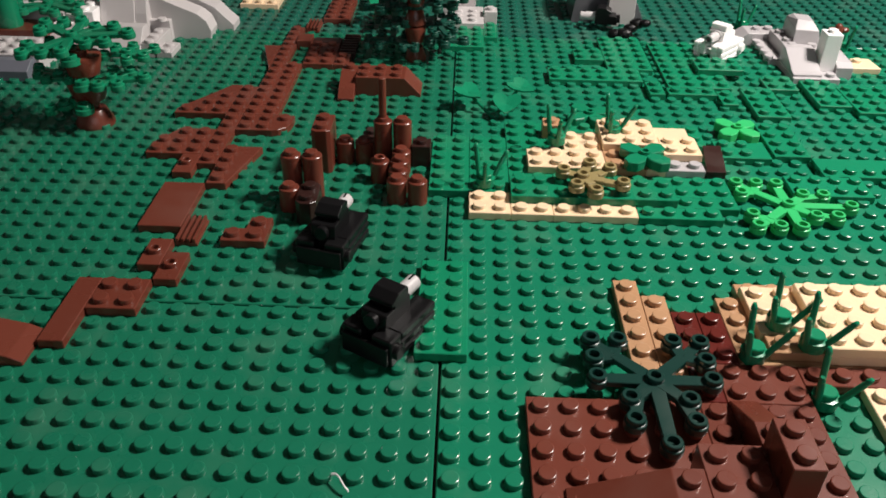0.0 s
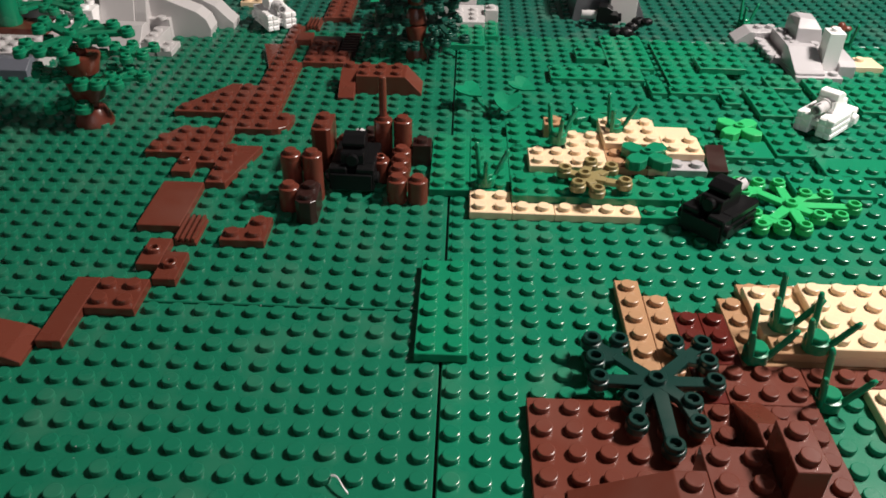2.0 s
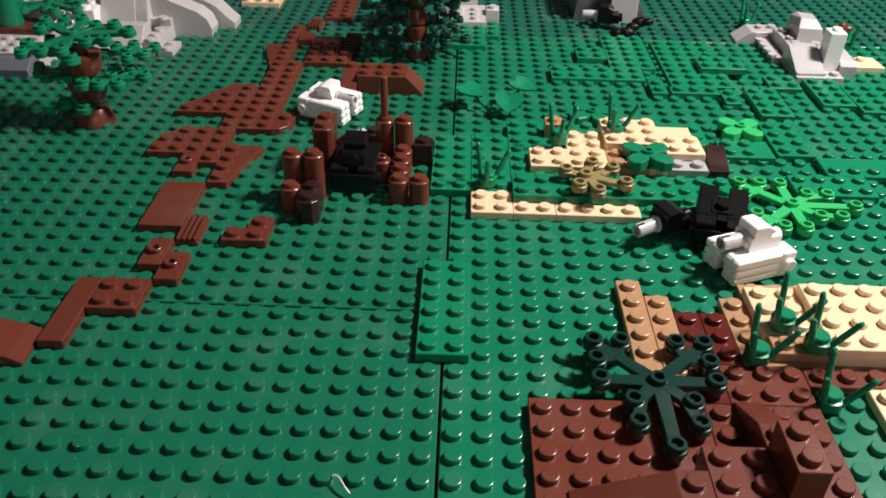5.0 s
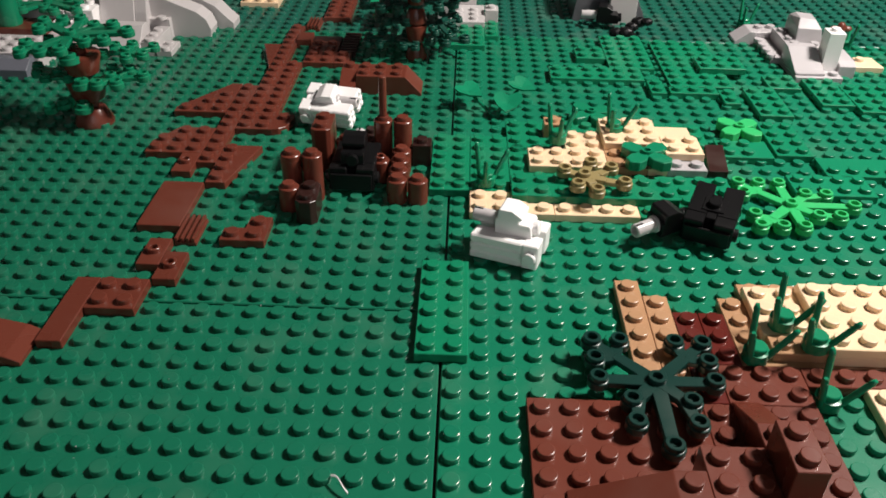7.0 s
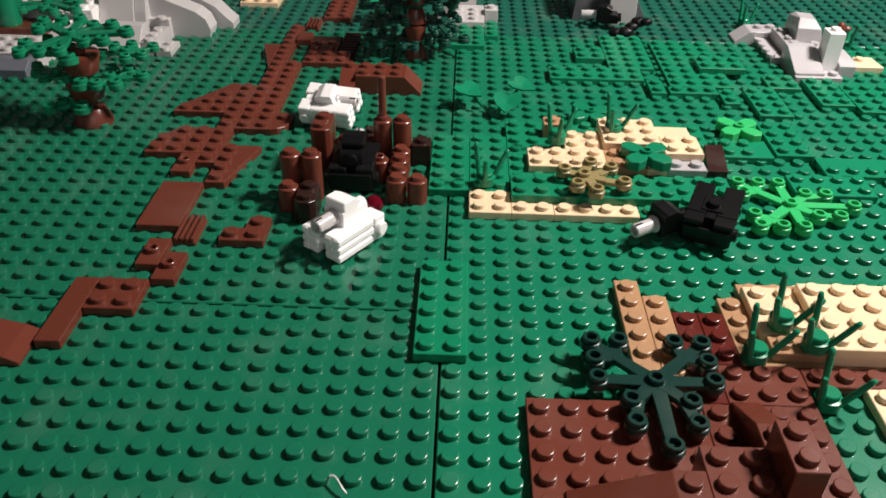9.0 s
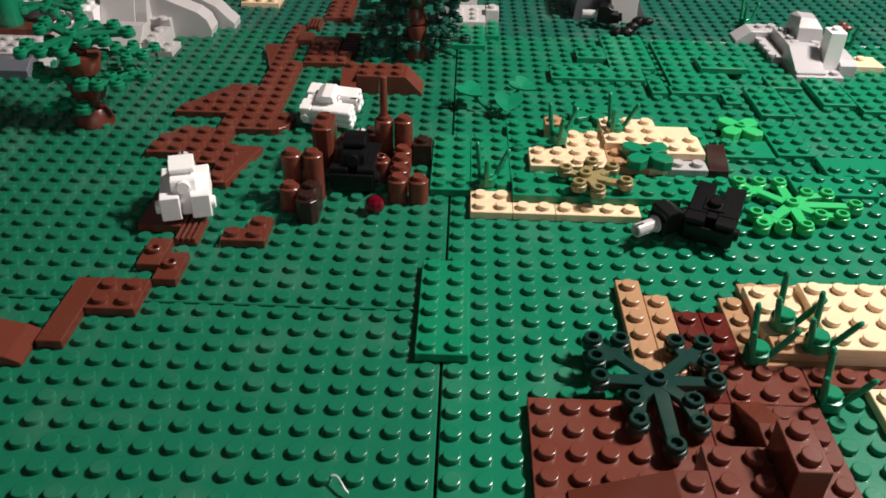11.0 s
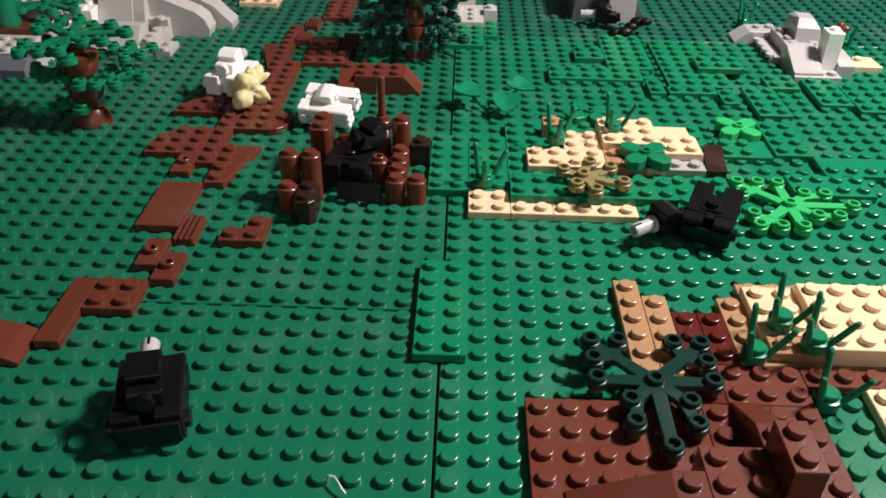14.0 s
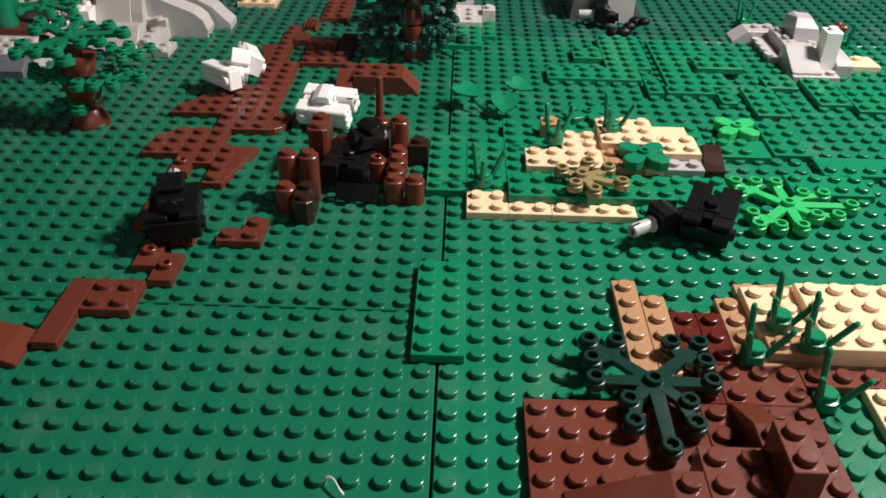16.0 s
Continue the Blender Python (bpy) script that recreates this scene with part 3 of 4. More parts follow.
plate("tan_plate", "tan plate beside the grey rock", TAN, 0, 0, 0, 0, studs=[(27.4, 31.2)], outline=[(26.7, 30.0), (28.6, 30.0), (28.5, 31.9), (27.2, 31.9)])
bm = bmesh.new()
rings(bm, 0, 0, [(0.002, 0), (0.0016, 0.009), (0.0022, 0.011), (0.0026, 0.014), (0.002, 0.017), (0.001, 0.018)], 10)
for side in (-1, 1):
    bmesh.ops.create_icosphere(bm, subdivisions=2, radius=0.0021, matrix=Matrix.Translation((0.0034 * side, 0, 0.0145)) @ Matrix.Diagonal((1.3, 0.9, 0.8, 1)))
ob = tagged(part("brown_post", bm, BROWN, None, "small reddish-brown knobbed post behind the rock"), category="toy post")
ob.matrix_basis = Matrix.Translation((26.6 * U, 33.5 * U, 0))
stalks(21.6, 38.5, 0, 30, 0.6)
stalks(27.4, 34, 0, 200, 1.3)

r = rock("studded_rock", "small light grey studded rock on a green plate")
plate("green_base", "", GREEN_B, -1, 32, 2, 36, parent=r)
plate("green_base", "", GREEN_B, 2, 34, 3, 37, parent=r)
plate("plate", "", PALE, -0.55, 35.7, 2.0, 39.7, z=1, h=1, parent=r, studs=[(i * 1.1 + 0.1, 36.4 + j) for i in range(2) for j in range(3)])
plate("brick", "", PALE, 2.02, 37.2, 3.0, 38.4, z=0, h=3, parent=r, studs=[(2.5, 37.8)])
plate("brick", "", PALE, -1.5, 37.4, -0.57, 39.2, z=0, h=3.4, parent=r, studs=[(-1.05, 37.9)])
plate("brick", "", PALE, 0.1, 39.72, 1.4, 41, z=0, h=6, parent=r, studs=[(0.7, 40.3)])

r = rock("cliff", "large light grey and white rock of stacked bricks and slopes")
plate("brick", "", PALE, -33, 26, -26.4, 29, h=3, parent=r)
curved("slope", "", SLATE, -32, 0, -26.6, 0, [(24.6, 0), (25.98, 0), (25.98, 2.7), (25.4, 2.7), (24.6, 1.6)], "x", r)
plate("brick", "", PALE, -33, 29, -26, 32, h=3, parent=r, studs=[])
plate("brown_plate", "", BROWN, -32, 29.3, -27.2, 31.6, z=3, h=1, parent=r, studs=[])
plate("brick", "", WHITE, -27.1, 30.2, -25.9, 33, z=3, h=1.6, parent=r, studs=[(-26.5, 30.7), (-26.5, 31.7), (-26.5, 32.6)])
plate("brick", "", PALE, -33, 32, -27.1, 34, h=5, parent=r)
plate("brick", "", WHITE, -25.9, 31, -24.6, 33.4, z=0, h=6, parent=r, studs=[(-25.3, 31.5), (-25.3, 32.6)])
plate("brick", "", PALE, -27.1, 33, -25.9, 35, h=7, parent=r, studs=[(-26.5, 33.6), (-26.5, 34.5)])
curved("slope", "", PALE, -26.3, 0, -21, 0, [(28.4, 0), (31, 0), (31, 4.4), (30.2, 4.4), (28.8, 1.2), (28.4, 1)], "x", r)
plate("brick", "", PALE, -21, 29.2, -20, 32.5, h=2.4, parent=r)
plate("plate", "", PALE, -20.2, 29.2, -19, 31.2, h=1, parent=r)
plate("brick", "", PALE, -21.6, 32.5, -20, 34.5, h=3.6, parent=r)
curved("slab", "", PALE, -24.58, 0, -22.2, 0, [(31.2, 0), (35, 0), (35, 15), (33.8, 15), (31.8, 3.4), (31.2, 2)], "x", r)
curved("slab", "", PALE, -22.18, 0, -21.4, 0, [(31.6, 0), (35, 0), (35, 14), (33.8, 14), (32.2, 5)], "x", r)
curved("wing", "", PALE, 0, 33, 0, 34.6, [(-22, 0), (-17.4, 0), (-17.3, 1.5), (-17.6, 3.4), (-18.2, 4.6), (-20, 6.4), (-22, 8.6)], "y", r)
curved("wing", "", PALE, 0, 34.9, 0, 36.6, [(-22, 0), (-16.2, 0), (-16.2, 1.2), (-16.8, 2.6), (-17.4, 4.2), (-19, 6.2), (-22, 9.5)], "y", r)
bm = bmesh.new()
rings(bm, 0, 0, [(0.0062, 0), (0.0066, 0.002), (0.0058, 0.016), (0.0066, 0.026), (0.004, 0.028)], 16)
ob = tagged(part("green_barrel", bm, GREEN_B, None, "round green toy bush standing on the rock"), category="toy plant")
ob.matrix_basis = Matrix.Translation((-30.0 * U, 30.3 * U, 4 * PL))
leaf("rock_leaf", "green branching toy leaf on the rock", GREEN_B, -28.2, 32.4, 5.6, 60)
plate("tan_plate", "tan plate at the far edge behind the rock", TAN, -17, 40, -14, 44)

r = rock("dark_rock", "dark grey rock with a pale grey panel")
curved("slope", "", DKGREY, 0, 39, 0, 43, [(8.7, 0), (14.3, 0), (14.0, 2), (12.6, 9), (9.6, 10), (8.9, 4)], "y", r)
plate("panel", "", PALE, 11.35, 38.3, 13.4, 38.98, h=9, studs=[], parent=r)
bm = bmesh.new()
for dx, dy, dz, s in ((0, 0, 0.002, 0.0042), (0.008, 0.006, 0.0062, 0.004), (-0.005, 0.001, 0.0014, 0.0038), (0.004, 0.004, 0.004, 0.0035), (0.012, 0.003, 0.0075, 0.003)):
    bmesh.ops.create_icosphere(bm, subdivisions=2, radius=s, matrix=Matrix.Translation((dx, dy, dz + 0.0017)) @ Matrix.Diagonal((1.2, 0.9, 0.8, 1)))
ob = tagged(part("black_bush", bm, BLACK, None, "small black lumpy toy wreckage on the ground"), category="toy wreckage")
ob.matrix_basis = Matrix.Translation((12.2 * U, 35.4 * U, 0))

# ---- dust flecks and a stray thread on the ground ----
rng = random.Random(11)
bm = bmesh.new()
for k in range(90):
    x, y = rng.uniform(-16, 16), rng.uniform(-6, 20)
    a, q = rng.uniform(0, 6.28), rng.uniform(0.00012, 0.0004)
    c = Vector((x * U, y * U, 0.0001))
    fx, fy = math.floor(x) + 0.5 - x, math.floor(y) + 0.5 - y
    if math.hypot(fx, fy) < 0.33:
        c.z = SH + 0.0001
    d = Vector((math.cos(a), math.sin(a), 0)) * q
    e = Vector((-d.y, d.x, 0)) * 0.5
    top = bm.verts.new(c + Vector((0, 0, q * 0.6)))
    ring = [bm.verts.new(p) for p in (c + d, c + e, c - d, c - e)]
    for n in range(4):
        bm.faces.new((ring[n], ring[(n + 1) % 4], top))
tagged(part("dust", bm, GREY, None, "scattered pale dust flecks on the baseplates"), category="dust", kind="stuff")

bm = bmesh.new()
path = [(-3.2 + 0.05 * k, -5.6 - 0.0014 * k * k - 0.03 * k + 0.05 * math.sin(k * 0.5)) for k in range(13)]
prev = None
for k, (px, py) in enumerate(path):
    rr = 0.0004
    c = Vector((px * U, py * U, 0.0021 + 0.0006 * math.sin(k * 0.35)))
    loop = [bm.verts.new(c + Vector((0, rr * math.cos(a), rr * math.sin(a)))) for a in (0, 1.26, 2.51, 3.77, 5.03)]
    if prev:
        for i in range(5):
            bm.faces.new((prev[i], prev[(i + 1) % 5], loop[(i + 1) % 5], loop[i]))
    prev = loop
tagged(part("thread", bm, WHITE, None, "short curled white thread lying on the studs"), category="thread")


# ---- toy tanks ----
def tube(bm, y0, y1, r, z, seg=16, hollow=True):
    """A pin along y from y0 to y1 (metres) at height z."""
    tmp = bmesh.new()
    rows = [(r, 0), (r, y1 - y0 - 0.0004), (r - 0.0003, y1 - y0)]
    if hollow:
        rows += [(r * 0.66, y1 - y0), (r * 0.6, y1 - y0 - 0.003)]
    rings(tmp, 0, 0, rows, seg)
    tmp.transform(Matrix.Translation((0, y0, z)) @ pose(0, 0, 0, -90, 0, 0))
    tmp.normal_update()
    data = bpy.data.meshes.new("tmp")
    tmp.to_mesh(data)
    tmp.free()
    bm.from_mesh(data)
    bpy.data.meshes.remove(data)


def mm_box(bm, x0, x1, y0, y1, z0, z1, bevel=0.00025):
    add_solid(bm, [(x * 0.001 / U, y * 0.001 / U, z * 0.001 / PL) for z in (z0, z1) for x, y in ((x0, y0), (x1, y0), (x1, y1), (x0, y1))],
              [(3, 2, 1, 0), (4, 5, 6, 7), (0, 1, 5, 4), (1, 2, 6, 5), (2, 3, 7, 6), (3, 0, 4, 7)], bevel)


def make_turret(mat, barrel_mat, ob):
    """The turret with its barrel, under ob."""
    bm = bmesh.new()
    side = [(4.6, 9.0), (4.6, 15.0), (3.8, 15.1), (3.8, 18.0), (3.2, 18.6), (-1.2, 18.6), (-4.6, 16.6), (-4.7, 15.5), (-3.4, 15.3), (-3.4, 14.2), (-7.4, 14.1), (-7.9, 13.4), (-8.4, 9.8), (-8.5, 9.0)]
    profile(bm, [(y * 0.001 / U, z * 0.001 / PL) for y, z in side], -4.4 * 0.001 / U, 4.4 * 0.001 / U, bevel=0.0002)
    turret = part("turret", bm, mat, ob)
    bm = bmesh.new()
    rings(bm, 0, 0, [(0.0025, 0), (0.0025, 0.0018), (0.0022, 0.0021)], 14)
    bm.transform(Matrix.Translation((0, -0.0080, 0.0116)) @ pose(0, 0, 0, 84, 0, 0))
    part("rear_stud", bm, mat, turret)
    bm = bmesh.new()
    tube(bm, 0.0043, 0.0136, 0.0025, 0.0124)
    tube(bm, 0.0043, 0.0055, 0.0032, 0.0124, hollow=False)
    part("barrel", bm, barrel_mat, turret, "pale grey slotted gun barrel")
    # No opening is cut; a black strip on top paints its inner shade.
    bm = bmesh.new()
    mm_box(bm, -0.35, 0.35, 10.4, 13.3, 14.4, 14.95, 0)
    part("slot", bm, BLACK, turret, "black strip that paints the shade of the barrel's opening")
    return turret


def tank(label, mat, barrel_mat, plated=True):
    """A small brick-built tank that looks along +y, standing on z = 0."""
    ob = empty("toy_tank", label, "toy tank", "toy tanks")
    treads = []
    bm = bmesh.new()
    mm_box(bm, -1.75, 1.75, -8.6, 5.6, 0.15, 9.3)
    mm_box(bm, -1.7, 1.7, 5.5, 9.6, 3.4, 6.2)
    part("hull", bm, mat, ob)
    bm = bmesh.new()
    mm_box(bm, -3.9, 3.9, -5.0, 2.6, 9.2, 9.95, 0.0002)
    rings(bm, 0, -0.0012, [(0.0024, 0.0098), (0.0024, 0.0113), (0.0021, 0.0116)], 14)
    part("turret_mount", bm, mat, ob)
    for side in (-1, 1):
        bm = bmesh.new()
        mm_box(bm, *sorted((side * 1.8, side * 8.1)), -6.5, 11.4, 0.12, 9.5, 0.0003)
        for k in range(3):
            # ridges of the profile brick along the outer side and round the nose
            mm_box(bm, *sorted((side * 5.7, side * 8.7)), -6.4, 12.0, 0.15 + 3.2 * k, 2.85 + 3.2 * k + 0.15 * (k == 2), 0.0005)
            mm_box(bm, *sorted((side * 1.85, side * 5.5)), 9.0, 11.9, 0.2 + 3.2 * k, 2.8 + 3.2 * k, 0.0005)
        mm_box(bm, *sorted((side * 1.8, side * 8.75)), -12.0, -6.45, 0.1, 9.5, 0.0004)
        tread = part("tread", bm, mat, ob)
        treads.append(tread)
        bm = bmesh.new()
        rings(bm, 0, 0, [(0.0024, 0), (0.0024, 0.0014), (0.0021, 0.0017)], 14)
        bm.transform(Matrix.Translation((side * 0.0087, -0.0092, 0.0048)) @ pose(0, 0, 0, 0, 90 * side, 0))
        part("side_stud", bm, mat, tread)
    turret = make_turret(mat, barrel_mat, ob)
    plate_ob = None
    if plated:
        bm = bmesh.new()
        mm_box(bm, -8.0, 8.0, -13.2, -12.05, 0.6, 7.4)
        plate_ob = part("rear_plate", bm, mat, ob)
    return ob, turret, plate_ob, treads[1]


tank_a = tank("black brick-built toy tank driving over the baseplate", BLACK, SILVER)
tank_b = tank("black brick-built toy tank sheltering inside the log fort", BLACK, SILVER)
tank_c = tank("white brick-built toy tank with a grey gun barrel", WHITE, SILVER, False)
tank_d = tank("white brick-built toy tank coming down the brown path", WHITE, SILVER, False)
tank_e = tank("black brick-built toy tank driving up beside the path", BLACK, SILVER)
wreck_top = empty("broken_turret", "black toy tank turret with a pale barrel lying by the rock", "toy wreckage")
make_turret(BLACK, SILVER, wreck_top)
wreck_top.matrix_basis = pose(10.9 * U, 37.6 * U, SH - 0.0064, 0, 0, 82)


# ---- cotton puffs and a glassy shot ----
def cotton(name, colour, sheen=0.4):
    m = bpy.data.materials.new(name)
    m.use_nodes = True
    n, link = m.node_tree.nodes, m.node_tree.links.new
    b = n["Principled BSDF"]
    b.inputs["Base Color"].default_value = (*colour, 1)
    b.inputs["Roughness"].default_value = 0.95
    b.inputs["Sheen Weight"].default_value = sheen
    b.inputs["Subsurface Weight"].default_value = 0.8
    b.inputs["Subsurface Radius"].default_value = (1, 1, 1)
    b.inputs["Subsurface Scale"].default_value = 0.005
    noise_tex, bump = n.new("ShaderNodeTexNoise"), n.new("ShaderNodeBump")
    noise_tex.inputs["Scale"].default_value, noise_tex.inputs["Detail"].default_value = 700.0, 6.0
    bump.inputs["Strength"].default_value, bump.inputs["Distance"].default_value = 0.5, 0.0006
    link(noise_tex.outputs["Fac"], bump.inputs["Height"])
    link(bump.outputs[0], b.inputs["Normal"])
    return m


def puff(name, label, mat, size, lumps, seed, park):
    """A tuft of pulled cotton: one skin drawn over uneven lumps, with a ragged fuzzy surface."""
    rng = random.Random(seed)
    balls = []
    for k in range(lumps):
        c = Vector((rng.uniform(-1.3, 1.3), rng.uniform(-0.45, 0.45), rng.uniform(-0.6, 0.6))) * size * 0.72
        balls.append((c, size * rng.uniform(0.26, 0.46)))
    bm = bmesh.new()
    bmesh.ops.create_icosphere(bm, subdivisions=5, radius=1.0)
    for v in bm.verts:
        d = v.co.normalized()
        far = size * 0.3
        for c, r in balls:
            along = c.dot(d)
            gap = r * r - (c.length_squared - along * along)
            if gap > 0:
                far = max(far, along + math.sqrt(gap))
        shift = Vector((seed, 0, 0))
        far += size * (0.26 * noise.noise(d * 2.4 + shift) + 0.09 * noise.noise(d * 6 + shift) + 0.05 * noise.noise(d * 15 + shift) + 0.05 * noise.noise(d * 38 + shift))
        v.co = d * far
    for turn in range(1):
        bmesh.ops.smooth_vert(bm, verts=bm.verts, factor=0.4, use_axis_x=True, use_axis_y=True, use_axis_z=True)
    for f in bm.faces:
        f.smooth = True
    ob = tagged(part(name, bm, mat, None, label), category="cotton puff")
    ob.matrix_basis = park
    return ob


COTTON = cotton("white_cotton", (0.92, 0.91, 0.91))
COTTON_Y = cotton("yellow_cotton", (0.80, 0.72, 0.38))
COTTON_R = cotton("red_cotton", (0.65, 0.03, 0.03))
rest = [pose((-12 + 4 * k) * U, -11.4 * U, 0.011, 0, 0, 40 * k) for k in range(5)]
white_puff = puff("white_puff", "large tuft of white cotton standing for smoke", COTTON, 0.0172, 13, 3, rest[0])
small_puff = puff("small_puff", "small tuft of white cotton standing for smoke", COTTON, 0.006, 7, 8, rest[1])
yellow_puff = puff("yellow_puff", "tuft of pale yellow cotton standing for fire", COTTON_Y, 0.0105, 9, 5, rest[2])
red_puff = puff("red_puff", "small tuft of red cotton standing for a blast", COTTON_R, 0.006, 6, 6, rest[3])
gem_mat = plastic("dark_red_glass", (0.20, 0.004, 0.02), 0.12)
gem_mat.node_tree.nodes["Principled BSDF"].inputs["Transmission Weight"].default_value = 0.5
bm = bmesh.new()
rings(bm, 0, 0, [(0.0034, 0), (0.0039, 0.0012), (0.0035, 0.0034), (0.0020, 0.0050), (0.0006, 0.0054)], 9)
gem = tagged(part("red_gem", bm, gem_mat, None, "dark red faceted see-through shot on the ground"), category="toy shot")
for f in gem.data.polygons:
    f.use_smooth = False


def stand(x, y, up, h, lean=0.0, roll=0.0):
    """A tank pose: place in studs, plates under it, heading clockwise from +y."""
    return pose(x * U, y * U, up * PL + SH, lean, roll, -h)


def hop(ob, park, visits):
    """Keys a thing that rests at park and is set down for a while at each visit (start, end, poses)."""
    rows = [(0.0, park)]
    for start, end, *poses in visits:
        rows.append((start - 0.034, park))
        n = len(poses)
        for k, m in enumerate(poses):
            rows.append((start + (end - start) * k / max(1, n - 1), m))
        if n == 1:
            rows.append((end, poses[0]))
        rows.append((end + 0.034, park))
    rows.append((16.0, park))
    walk(ob, rows)


def spot(x, y, z, turn=0, tilt=0):
    return pose(x * U, y * U, z, tilt, 0, turn)


